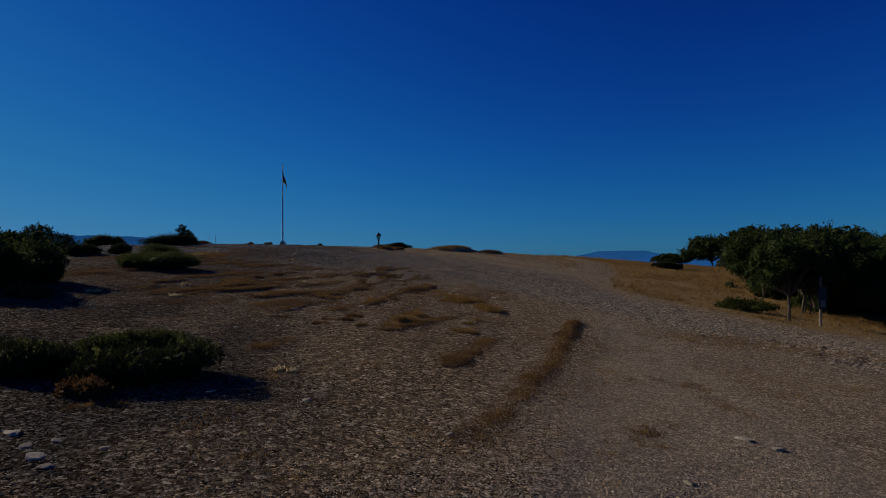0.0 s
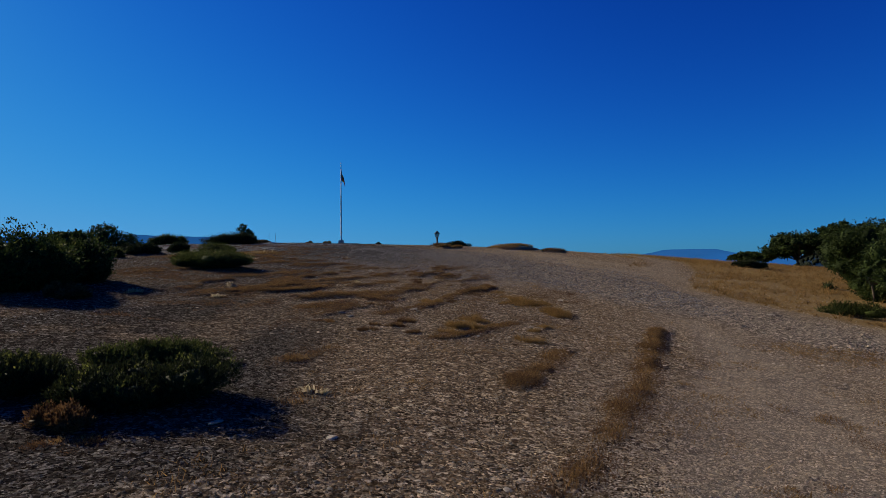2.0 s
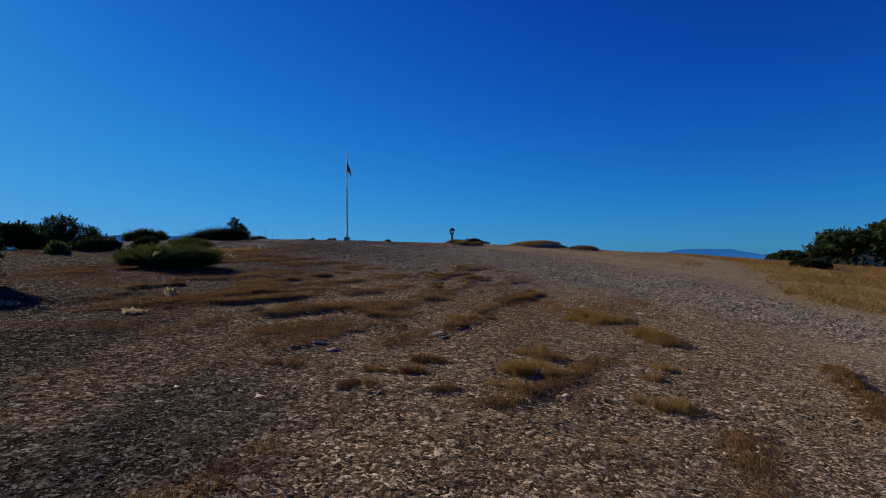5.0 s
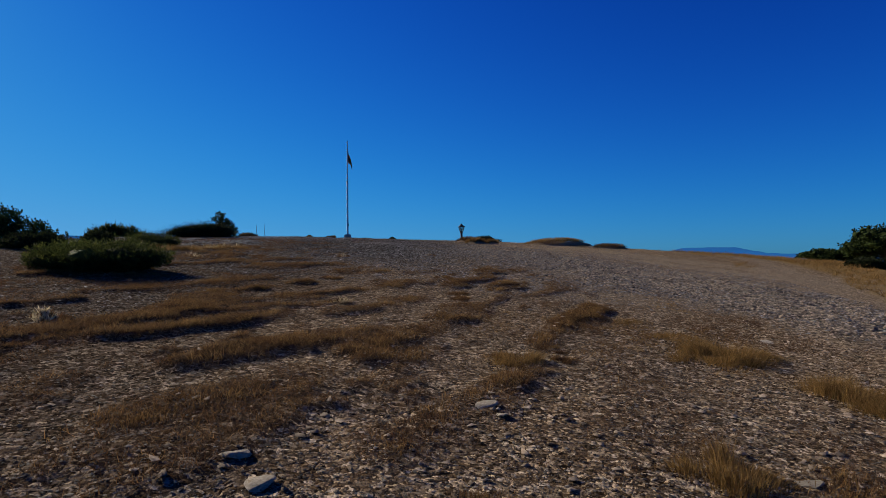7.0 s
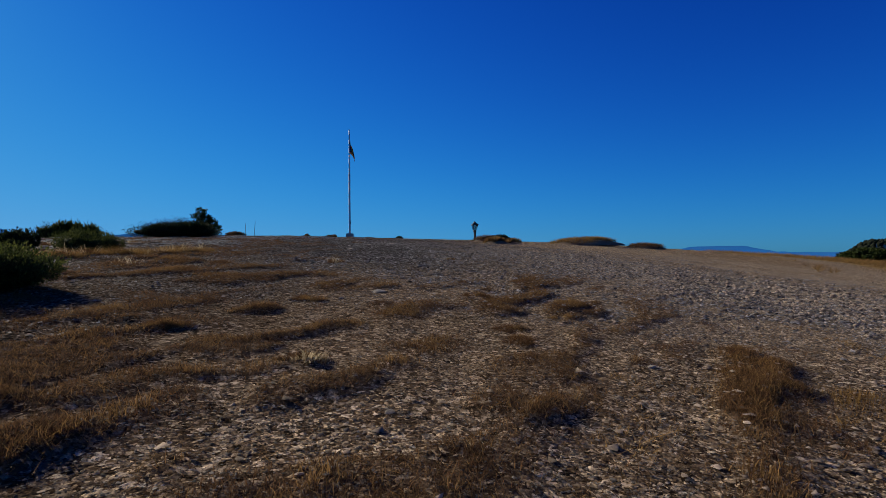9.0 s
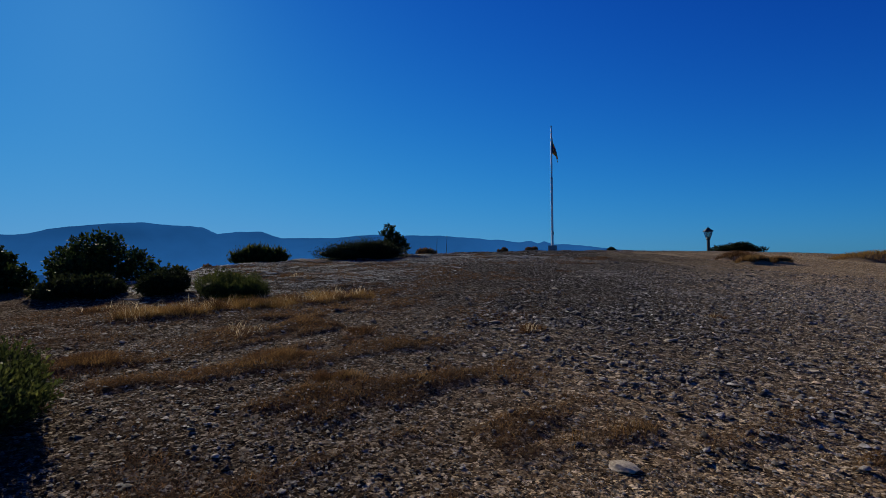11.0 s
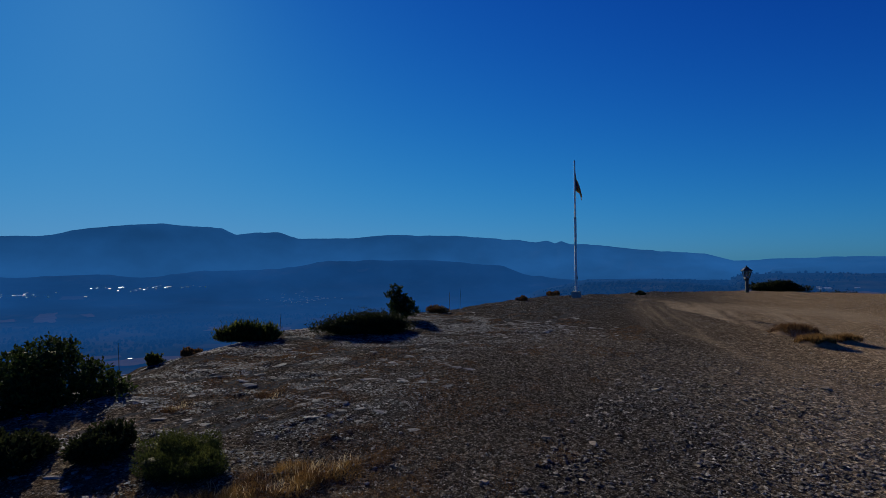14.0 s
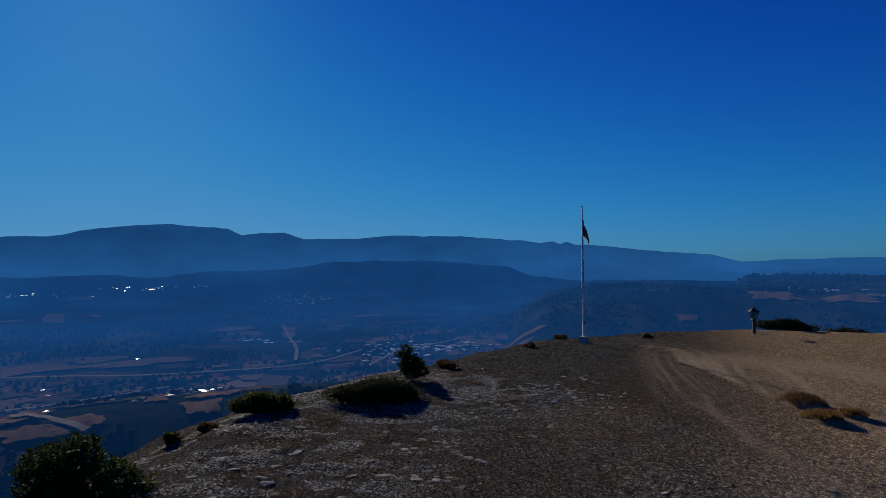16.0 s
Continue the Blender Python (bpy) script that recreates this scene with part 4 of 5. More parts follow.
bush(-18.8, 28.0, 1.1, 0.9, 0.5, "dense dark shrub under a small tree", M_DARK, leaves=9000, leaf=0.06, lumps=16, rise=0.4)
bush(-20.3, 40.5, 2.1, 0.85, 0.8, "long low dark juniper on the cliff edge", M_DARK, leaves=30000, leaf=0.045, lumps=44, turn=34, rise=0.6, ragged=0.25)
bush(-23.4, 37.5, 1.25, 0.6, 0.66, "spiky grey-green broom shrub on the cliff edge", M_SHRUB, leaves=9000, leaf=0.11, lumps=40, rise=2.6, ragged=0.4, turn=30, aspect=0.14)
bush(-24.2, 34.4, 0.3, 0.25, 0.5, "small spiky shrub on the rock edge", M_SHRUB, leaves=700, leaf=0.06, lumps=5, rise=1.6)
bush(-24.0, 35.6, 0.5, 0.35, 0.28, "low dry grey shrub on the rock edge", M_RUSSET, leaves=1500, leaf=0.05, rise=1.2)
bush(-5.8, 70.5, 2.1, 0.9, 0.75, "wide low dark shrub on the crest", M_DARK, leaves=7000, leaf=0.07, lumps=14)
bush(-2.1, 75.4, 1.8, 1.0, 1.15, "wide low dark shrub on the crest", M_DARK, leaves=6000, leaf=0.07, lumps=12)
bush(-19.0, 53.6, 0.35, 0.3, 0.28, "small dry shrub on the crest", M_RUSSET, leaves=700)
bush(-18.3, 57.0, 0.5, 0.3, 0.3, "small dry shrub on the crest", M_RUSSET, leaves=900)
bush(-13.6, 60.3, 0.3, 0.25, 0.25, "small dark shrub on the crest", M_DARK, leaves=600)
bush(-20.6, 46.8, 0.7, 0.4, 0.3, "low russet shrub on the crest", M_RUSSET, leaves=1500)
bush(13.4, 24.2, 1.3, 0.6, 0.55, "grey-green bramble among dry grass", M_SHRUB, leaves=6000, leaf=0.05, lumps=20, rise=1.6, turn=-35, aspect=0.35)
bush(19.5, 22.3, 1.8, 1.3, 0.7, "dark bramble under oak trees", M_DARK, leaves=5000, leaf=0.06)
bush(21.8, 52, 1.7, 1.2, 0.65, "low dark shrub in the dry field", M_DARK, leaves=4000, leaf=0.08)

tree(-20.8, 43.7, 1.6, [(-0.12, 0, 1.36, 0.2, 0.2, 0.16), (-0.2, 0, 1.12, 0.26, 0.22, 0.16), (0.12, 0.0, 0.95, 0.3, 0.28, 0.2), (0.38, 0.1, 0.68, 0.3, 0.3, 0.22), (-0.12, 0.1, 0.62, 0.3, 0.3, 0.24), (0.6, 0.2, 0.42, 0.26, 0.26, 0.2), (0.15, 0, 0.35, 0.36, 0.3, 0.24), (-0.46, -0.1, 1.12, 0.12, 0.12, 0.09), (-0.42, 0, 0.62, 0.14, 0.14, 0.1)],
     "small wind-bent holm oak on the cliff edge", leaves=2600, leaf=0.07, r0=0.035, fork=0.2, core=0.12)
tree(-22.8, 30.6, 2.0, [(0, 0, 1.75, 0.7, 0.7, 0.5), (0.9, 0.4, 1.2, 0.7, 0.7, 0.55), (-0.9, -0.2, 1.3, 0.8, 0.7, 0.5), (0.4, -0.7, 0.9, 0.8, 0.7, 0.6), (1.5, 0.9, 0.75, 0.55, 0.5, 0.5),
                       (-1.5, 0.2, 0.8, 0.8, 0.7, 0.6), (-0.6, 0.6, 1.9, 0.3, 0.3, 0.22), (0.6, -1.0, 0.4, 0.8, 0.6, 0.4), (1.5, -0.4, 0.35, 0.9, 0.8, 0.5), (2.1, 0.2, 0.2, 0.7, 0.7, 0.45), (0.2, -1.6, 0.25, 0.9, 0.7, 0.45), (0.3, 0.2, 2.15, 0.22, 0.22, 0.2), (-1.3, -0.1, 1.75, 0.26, 0.26, 0.2), (1.45, 0.5, 1.55, 0.22, 0.22, 0.2), (1.95, 0.9, 1.1, 0.25, 0.25, 0.2), (2.4, 0.7, 0.65, 0.3, 0.3, 0.25), (0.9, -1.8, -0.1, 0.8, 0.7, 0.55), (-0.3, -2.0, 0.0, 0.9, 0.7, 0.55), (1.7, -1.3, 0.1, 0.6, 0.5, 0.45)],
     "bushy young oak on the slope edge", leaves=21000, leaf=0.085, r0=0.06, fork=0.2, base=0.0)
tree(-22.3, 27.4, 1.5, [(0, 0, 0.75, 0.8, 0.7, 0.4), (0.9, 0.2, 0.5, 0.6, 0.5, 0.35), (-0.9, 0, 0.5, 0.7, 0.6, 0.35), (0.3, 0.3, 1.05, 0.3, 0.3, 0.2), (-0.5, -0.2, 1.0, 0.3, 0.3, 0.22)],
     "bushy young oak on the slope edge", leaves=9000, leaf=0.085, r0=0.05, fork=0.2)


def oak(x, y, h, r, label, trunks=((0, 0),), leaves=7000, leaf=0.1, low=0.26, r0=0.07, group="oaks beside the track"):
    L = [(0, 0, h * 0.76, r * 0.45, r * 0.45, h * 0.13)]
    for k in range(19):
        a, q = RNG.uniform(0, 2 * np.pi), RNG.uniform(0.15, 0.9)
        L.append((r * q * math.cos(a), r * q * math.sin(a), h * RNG.uniform(low + 0.12, 0.84), r * RNG.uniform(0.22, 0.42), r * RNG.uniform(0.22, 0.42), h * RNG.uniform(0.11, 0.2)))
    for k in range(12):
        a, q = RNG.uniform(0, 2 * np.pi), RNG.uniform(0.7, 1.12)
        w = RNG.uniform(0.09, 0.17)
        L.append((r * q * math.cos(a), r * q * math.sin(a), h * RNG.uniform(low + 0.1, 0.95 - 0.25 * (q - 0.5)), r * w, r * w, r * w * 0.8))
    for k in range(5):
        a = RNG.uniform(0, 2 * np.pi)
        L.append((r * 0.6 * math.cos(a), r * 0.6 * math.sin(a), h * RNG.uniform(0.72, 1.0), r * 0.16, r * 0.16, h * 0.05))
    return tree(x, y, h, L, label, trunks, leaves, leaf, M_OAK, r0, low * 0.75, None, group, "tree", 0.7)


oak(17.2, 29.4, 3.9, 1.9, "slim oak with a thin curved trunk", leaves=20000, leaf=0.075, low=0.34, r0=0.05)
oak(14.0, 22.2, 3.5, 1.35, "small oak with dense dark leaves beside the track", leaves=16000, leaf=0.07, low=0.4, r0=0.06)
oak(16.9, 25.2, 4.1, 2.1, "several-stemmed oak with dense dark leaves", ((0, 0), (0.25, 0.1), (-0.22, 0.12), (0.42, -0.1), (-0.4, 0)), leaves=28000, leaf=0.075, low=0.3, r0=0.06)
oak(20.0, 25.0, 3.6, 2.4, "spreading oak with dense dark leaves", leaves=20000, leaf=0.08, low=0.1)
oak(20.6, 33.6, 3.6, 2.6, "spreading oak with dense dark leaves", leaves=20000, leaf=0.09, low=0.02)
oak(24.4, 31.5, 4.3, 3.0, "spreading oak with dense dark leaves", leaves=18000, leaf=0.09, low=0.02)
oak(24.6, 38.4, 4.0, 2.8, "spreading oak with dense dark leaves", leaves=16000, leaf=0.1, low=0.02)
oak(25.5, 24.0, 4.2, 2.6, "spreading oak with dense dark leaves", leaves=9000, low=0.05)
for bx, by, br, bh in ((19.6, 31.6, 1.7, 1.3), (22.4, 36.0, 2.2, 1.5), (25.2, 41.5, 2.2, 1.5), (18.6, 26.8, 1.5, 1.0), (22.0, 28.5, 2.0, 1.3)):
    bush(bx, by, br, br * 0.8, bh, "dense dark undergrowth below oak trees", M_OAK, leaves=9000, leaf=0.09, lumps=18, rise=0.2, group="undergrowth below the oaks")
for ox, oy, oh, orad in ((39, 79, 4.6, 3.4), (43, 77, 6.0, 4.0), (48.5, 80, 6.3, 4.2), (47, 70, 5.6, 3.8), (54, 75, 6.4, 4.2), (35, 84, 1.7, 2.4), (42, 62, 5.0, 3.4), (50, 62, 5.4, 3.8), (37, 52, 4.6, 3.2), (45, 52, 5.4, 3.6)):
    oak(ox, oy, oh, orad, "dark oak at the edge of the dry field", leaves=5200, leaf=0.22, low=0.25, r0=0.12, group="oaks beyond the field")


# ---------------------------------------------------------------- grass tufts that stand out
for gx, gy, gr, gh, gn in ((0.8, 19.7, 0.62, 0.42, 2600), (0.3, 19.2, 0.4, 0.3, 900), (1.4, 18.0, 0.5, 0.44, 2200), (1.6, 17.5, 0.35, 0.36, 900), (-0.75, 15.4, 0.34, 0.34, 1100), (-0.95, 14.4, 0.42, 0.4, 1700),
                           (-1.3, 13.5, 0.16, 0.3, 260), (0.7, 14.6, 0.22, 0.18, 300), (0.5, 13.5, 0.3, 0.28, 600), (0.9, 15.3, 0.22, 0.2, 300), (-2.2, 18.1, 0.34, 0.24, 800), (-0.3, 21.7, 0.5, 0.16, 500), (0.3, 20.8, 0.5, 0.18, 600),
                           (-2.8, 24.8, 0.26, 0.2, 300), (-2.6, 26.1, 0.22, 0.2, 260), (2.5, 7.0, 0.26, 0.1, 240), (2.4, 6.5, 0.24, 0.1, 220), (4.4, 8.3, 0.3, 0.1, 260), (4.5, 9.7, 0.3, 0.1, 260)):
    grass_tuft(gx, gy, gr, gh, gn, "golden dry grass tuft on stony ground")
for gx, gy in ((-2.5, 8.45), (-7.8, 15.8), (-8.4, 17.9), (-9.9, 15.3), (-5.4, 21.0)):
    grass_tuft(gx, gy, 0.24, 0.16, 120, "pale dry seed-head tuft on stony ground", M_RUSSET, 1.2, 0.012)
for gx, gy, gr, gh in ((-2.4, 14.4, 0.3, 0.22), (-2.95, 13.65, 0.16, 0.16), (-2.5, 13.75, 0.22, 0.2), (-2.9, 12.9, 0.26, 0.16), (-2.0, 13.15, 0.22, 0.14), (-4.05, 13.5, 0.24, 0.14), (-1.7, 18.9, 0.25, 0.16), (-1.7, 18.3, 0.22, 0.14),
                       (-3.4, 22.8, 0.24, 0.18), (-3.5, 23.4, 0.24, 0.18), (-6.8, 24.4, 0.3, 0.2), (-4.2, 26.0, 0.3, 0.18), (-7.5, 21.9, 0.3, 0.2), (-3.9, 6.15, 0.3, 0.14), (-10.8, 26.6, 0.5, 0.25), (-9.4, 26.2, 0.4, 0.2), (-12.6, 25.0, 0.55, 0.25), (-1.0, 22.2, 0.3, 0.16)):
    grass_tuft(gx, gy, gr, gh * 0.85, int(1900 * gr), "russet dry grass tuft on stony ground", M_RUSSET)
    grass_tuft(gx + 0.05, gy + 0.1, gr * 0.7, gh * 0.8, int(800 * gr), "golden-brown dry grass tuft on stony ground", M_DRYMIX)


def grass_row(pts, h, label, thick=1.0):
    """A ragged line of dry grass: low growth coloured dark like a shaded foot, lighter blades in it like lit tops."""
    P = np.array(pts, float)
    seg = np.hypot(*np.diff(P, axis=0).T)
    n = int(thick * (430 * seg.sum() + 150))
    root = new("grass_row")
    root.location = (P[0, 0], P[0, 1], gz(P[0, 0], P[0, 1]))
    along = np.concatenate([[0], np.cumsum(seg)])
    for name, mat, k, tall, wide in (("low_growth", M_RUSSET, 1.0, 0.6, 0.13), ("grass", M_DRYMIX, 0.42, 1.05, 0.08)):
        m = int(n * k)
        spots = RNG.uniform(-0.1, along[-1] + 0.1, max(3, int(seg.sum() * 3.4 * thick)))
        i = RNG.integers(0, len(spots), m)
        u = spots[i] + RNG.normal(0, 1, m) * RNG.uniform(0.03, 0.13, len(spots))[i]
        x, y = np.interp(u, along, P[:, 0]), np.interp(u, along, P[:, 1])
        x, y = x + RNG.normal(0, wide, m) + RNG.normal(0, 0.08, len(spots))[i], y + RNG.normal(0, wide, m)
        hh = h * tall * RNG.uniform(0.45, 1.15, len(spots))[i] * RNG.uniform(0.4, 1.1, m)
        base = np.stack([x, y, ground_z(x, y) - 0.01], 1) - np.array(root.location)
        v, f = blade_mesh(base, hh, RNG.normal(0, 0.5, (m, 2)) * hh[:, None], RNG.uniform(0.003, 0.008, m))
        tagged(array_mesh(name, v, f, mat, root), kind="stuff")
    tagged(root, label, "grass row", "rows of dry grass")


for pts in RUTS:
    grass_row(pts, 0.1, "low dry grass along a wheel rut", 2.2)
for pts in CLUMPS:
    grass_row(pts, 0.07, "thin broken line of dry grass on gravel", 0.8)
for pts in ROWS + ROWS_FAR:
    grass_row(pts, 0.11, "ragged row of brown dry grass on stony ground")
for k in range(17):
    u = k / 16
    grass_tuft(-15.0 + 1.9 * u + RNG.normal(0, 0.12), 27.0 + 4.0 * u + RNG.normal(0, 0.1), 0.48, 0.3 + 0.1 * RNG.uniform(), 620, "golden dry grass in a long clump", M_STRAW if k % 3 else M_RUSSET, 0.06)
for gx, gy, gr, gh in ((-8.35, 29.9, 0.3, 0.24), (-5.6, 33.0, 0.25, 0.15), (-17.0, 33.2, 0.5, 0.16), (-12.4, 27.2, 0.5, 0.2), (-10.6, 28.3, 0.4, 0.16), (-18.4, 31.5, 0.4, 0.2), (-16.3, 27.2, 0.5, 0.25), (-19.9, 43.2, 0.5, 0.25)):
    grass_tuft(gx, gy, gr, gh, int(1500 * gr), "dry brown grass tuft between stones", M_RUSSET, 0.1)


def grass_mound(x, y, rx, ry, h, label, n, mat, turn=0.0):
    """An earth hump grown over with dry grass."""
    root = new("grass_mound")
    root.matrix_world = pose(x, y, gz(x, y), 0, 0, turn)
    bm = bmesh.new()
    bmesh.ops.create_grid(bm, x_segments=28, y_segments=20, size=1)
    for v in bm.verts:
        q = math.hypot(v.co.x, v.co.y)
        px, py = v.co.x * rx, v.co.y * ry
        v.co = Vector((px, py, -0.06 + h * max(0, 1 - q * q) ** 0.7 * (0.8 + 0.35 * noise.noise(Vector((px * 1.3, py * 1.3, x))))))
    part("earth", bm, M_EARTH, root)
    a, q = RNG.uniform(0, 2 * np.pi, n), np.sqrt(RNG.uniform(0, 0.95, n))
    q = q * (0.82 + 0.3 * np.sin(3 * a + x) * np.sin(2 * a + y))
    bx, by = rx * q * np.cos(a), ry * q * np.sin(a)
    bz = -0.04 + h * np.maximum(0, 1 - q * q) ** 0.7 * 0.85
    hh = RNG.uniform(0.06, 0.26, n)
    v, f = blade_mesh(np.stack([bx, by, bz], 1), hh, RNG.normal(0, 0.1, (n, 2)), RNG.uniform(0.008, 0.02, n))
    array_mesh("grass", v, f, mat, root)
    tagged(root, label, "grass mound")
    return root


M_EARTH = speckled("bare_earth", (0.08, 0.055, 0.035), (0.16, 0.115, 0.075), (0.27, 0.2, 0.13), 6.0)
grass_mound(-4.95, 47.6, 0.75, 0.6, 0.3, "low hump of golden-brown dry grass on the turning place", 1900, M_DRYMIX)
grass_mound(-5.6, 49.3, 1.0, 0.7, 0.34, "low hump of dark withered grass on the turning place", 1700, M_RUSSET, 20)
grass_mound(-4.0, 48.7, 0.7, 0.4, 0.26, "low hump of golden-brown dry grass on the turning place", 1100, M_DRYMIX)
grass_mound(0.8, 54.6, 2.7, 1.0, 0.55, "long earth bank with dry grass on top", 5200, M_STRAW, -6)
grass_mound(4.6, 54.0, 1.4, 0.8, 0.32, "low earth bank with withered grass on top", 1800, M_RUSSET, -6)


# ---------------------------------------------------------------- stakes
def stake(x, y, h, lean):
    bm = bmesh.new()
    tube(bm, [(0, 0, -0.1), (lean * 0.4, 0, h * 0.5), (lean, 0.02, h)], [0.014, 0.012, 0.008], 6)
    ob = part("wooden_stake", bm, M_WOOD)
    ob.location = (x, y, gz(x, y))
    tagged(ob, "thin bare wooden stake in the rocky edge", "stake", "stakes along the edge")


for sx, sy, sh, sl in ((-24.7, 33.5, 1.15, -0.12), (-20.6, 47.9, 0.95, 0.02), (-20.2, 48.3, 1.05, 0.05), (-25.0, 40.6, 1.0, 0.03)):
    stake(sx, sy, sh, sl)

# ---------------------------------------------------------------- stones
ICO = bmesh.new()
bmesh.ops.create_icosphere(ICO, subdivisions=1, radius=1.0)
ICO_V = np.array([v.co[:] for v in ICO.verts])
ICO_F = np.array([[v.index for v in f.verts] for f in ICO.faces])
ICO.free()


def stone_mesh(seed, sub=2, mat=None):
    bm = bmesh.new()
    bmesh.ops.create_icosphere(bm, subdivisions=sub, radius=0.5)
    rs = random.Random(seed)
    cuts = [(Vector((rs.gauss(0, 1), rs.gauss(0, 1), rs.gauss(0, 1))).normalized(), rs.uniform(0.24, 0.42)) for _ in range(9)]
    for v in bm.verts:
        for d, lim in cuts:
            over = v.co.dot(d) - lim
            if over > 0:
                v.co -= d * over
        v.co *= 1 + 0.1 * noise.noise(v.co * 5 + Vector((seed, 0, 0)))
        v.co.z *= 0.48
    me = bpy.data.meshes.new("stone")
    bm.to_mesh(me)
    bm.free()
    me.materials.append(mat or M_STONE)
    return me


STONES = [stone_mesh(k) for k in range(9)]
EDGE_ROCKS = [stone_mesh(20 + k, 2, M_EDGE_ROCK) for k in range(9)]


def stone(x, y, s, k, label="pale broken limestone on gravel"):
    ob = new("stone", STONES[k % len(STONES)])
    ob.matrix_world = Matrix.Translation((x, y, gz(x, y) + 0.04 * s)) @ pose(0, 0, 0, RNG.uniform(-12, 12), RNG.uniform(-12, 12), RNG.uniform(0, 360)) @ Matrix.Diagonal((s, s * RNG.uniform(0.6, 1), s * RNG.uniform(0.35, 0.6), 1))
    tagged(ob, label, "stone", "loose stones on the hilltop")


for k, (sx, sy, ss) in enumerate(((2.4, 5.45, 0.17), (3.75, 6.9, 0.24), (4.0, 6.6, 0.2), (-2.5, 16.35, 0.25), (-2.35, 16.15, 0.15), (-3.5, 4.7, 0.22), (-3.75, 4.9, 0.16), (-3.3, 4.55, 0.14), (-3.6, 5.1, 0.12), (-4.1, 5.2, 0.2), (-3.1, 5.0, 0.1), (-3.7, 14.4, 0.24), (-4.0, 14.7, 0.2), (-1.75, 6.95, 0.14), (-0.04, 6.3, 0.12), (-3.0, 7.0, 0.2),
                                 (-0.6, 13.4, 0.18), (-0.2, 15.5, 0.2), (0.6, 15.2, 0.16), (-8.1, 31.2, 0.26), (-7.7, 31.5, 0.22), (-7.0, 32.3, 0.24), (-9.1, 30.2, 0.25), (-8.9, 29.8, 0.22), (-10.5, 32.0, 0.2), (-6.2, 30.6, 0.28), (-5.6, 31.2, 0.25))):
    stone(sx, sy, ss, k)
count = 0
while count < 150:
    sx, sy = RNG.uniform(-13, 13), RNG.uniform(4, 42)
    cv = cover(np.array([sx]), np.array([sy]))
    if RNG.uniform() < 0.12 + 0.9 * cv[2][0] and cv[4][0] < 0.3:
        stone(sx, sy, float(RNG.choice([0.1, 0.13, 0.17, 0.22, 0.3], p=[0.45, 0.3, 0.16, 0.07, 0.02])), count)
        count += 1


def rock(x, y, s, k):
    ob = new("rock", EDGE_ROCKS[k % len(EDGE_ROCKS)])
    ob.matrix_world = Matrix.Translation((x, y, gz(x, y) - 0.04 * s)) @ pose(0, 0, 0, RNG.uniform(-9, 9), RNG.uniform(-9, 9), 32 + RNG.uniform(-25, 25)) @ Matrix.Diagonal((s * RNG.uniform(0.8, 1.5), s * RNG.uniform(0.5, 0.9), s * RNG.uniform(0.3, 0.55), 1))
    tagged(ob, "weathered grey limestone rock half sunk in the ground", "rock", "rocks along the edge")


count = 0
while count < 290:
    sx, sy = RNG.uniform(-25, -11), RNG.uniform(28, 48)
    e = float(beyond_edge(np.array([sx]), np.array([sy]))[0])
    if -9 < e < -0.1 and RNG.uniform() < (1.0 if fbm(np.array([sx / 1.6]), np.array([sy / 0.9]), 2, 77)[0] > 0.08 else 0.05):
        rock(sx, sy, RNG.uniform(0.14, 0.4) * (1.3 if RNG.uniform() < 0.12 else 1), count)
        count += 1


def scatter(n, x0, x1, y0, y1, weight):
    out = []
    total = 0
    while total < n:
        x, y = RNG.uniform(x0, x1, 20000), RNG.uniform(y0, y1, 20000)
        k = RNG.uniform(0, 1, 20000) < weight(x, y)
        out.append(np.stack([x[k], y[k]], 1))
        total += k.sum()
    return np.concatenate(out)[:n]


# a pebble's visible cap: a five-cornered foot and an off-centre top
CAP_V = np.array([(math.cos(a), math.sin(a), -0.5) for a in np.arange(5) * 2 * np.pi / 5] + [(0, 0, 0.75)])
CAP_F = np.array([(k, (k + 1) % 5, 5) for k in range(5)])


def gravel(n, area, size, weight, name, label, small=False, mat=None):
    SV, SF = (CAP_V, CAP_F) if small else (ICO_V, ICO_F)
    p = scatter(n, *area, weight)
    s = size[0] * (size[1] / size[0]) ** (RNG.uniform(0, 1, n) ** 2.2)
    z = ground_z(p[:, 0], p[:, 1]) + 0.2 * s
    v = SV[None] * (1 + RNG.uniform(-0.32, 0.32, (n, len(SV), 1))) * RNG.uniform(0.5, 1.0, (n, 1, 3)) * 0.5
    if small:
        v[:, 5, :2] += RNG.uniform(-0.3, 0.3, (n, 2))
        v[:, :5, :2] *= RNG.uniform(0.65, 1.2, (n, 5, 1))
        a = RNG.uniform(0, 2 * np.pi, n)
        rot = np.zeros((n, 3, 3))
        rot[:, 0, 0] = rot[:, 1, 1] = np.cos(a)
        rot[:, 1, 0], rot[:, 0, 1], rot[:, 2, 2] = np.sin(a), -np.sin(a), 1
        v = v * np.array([1.0, 1.0, 1.15])
    else:
        rot, _ = np.linalg.qr(RNG.normal(0, 1, (n, 3, 3)))
    v = np.einsum("nij,nkj->nki", rot, v) * s[:, None, None]
    v[:, :, 2] *= 0.32 if mat is M_PAVING else 0.42 if mat is M_GRAVEL_GREY else 0.4
    v += np.stack([p[:, 0], p[:, 1], z], 1)[:, None]
    f = (SF[None] + (np.arange(n) * len(SV))[:, None, None]).reshape(-1, 3)
    ob = array_mesh(name, v.reshape(-1, 3), f, mat or M_GRAVEL)
    tagged(ob, label, "gravel", kind="stuff")


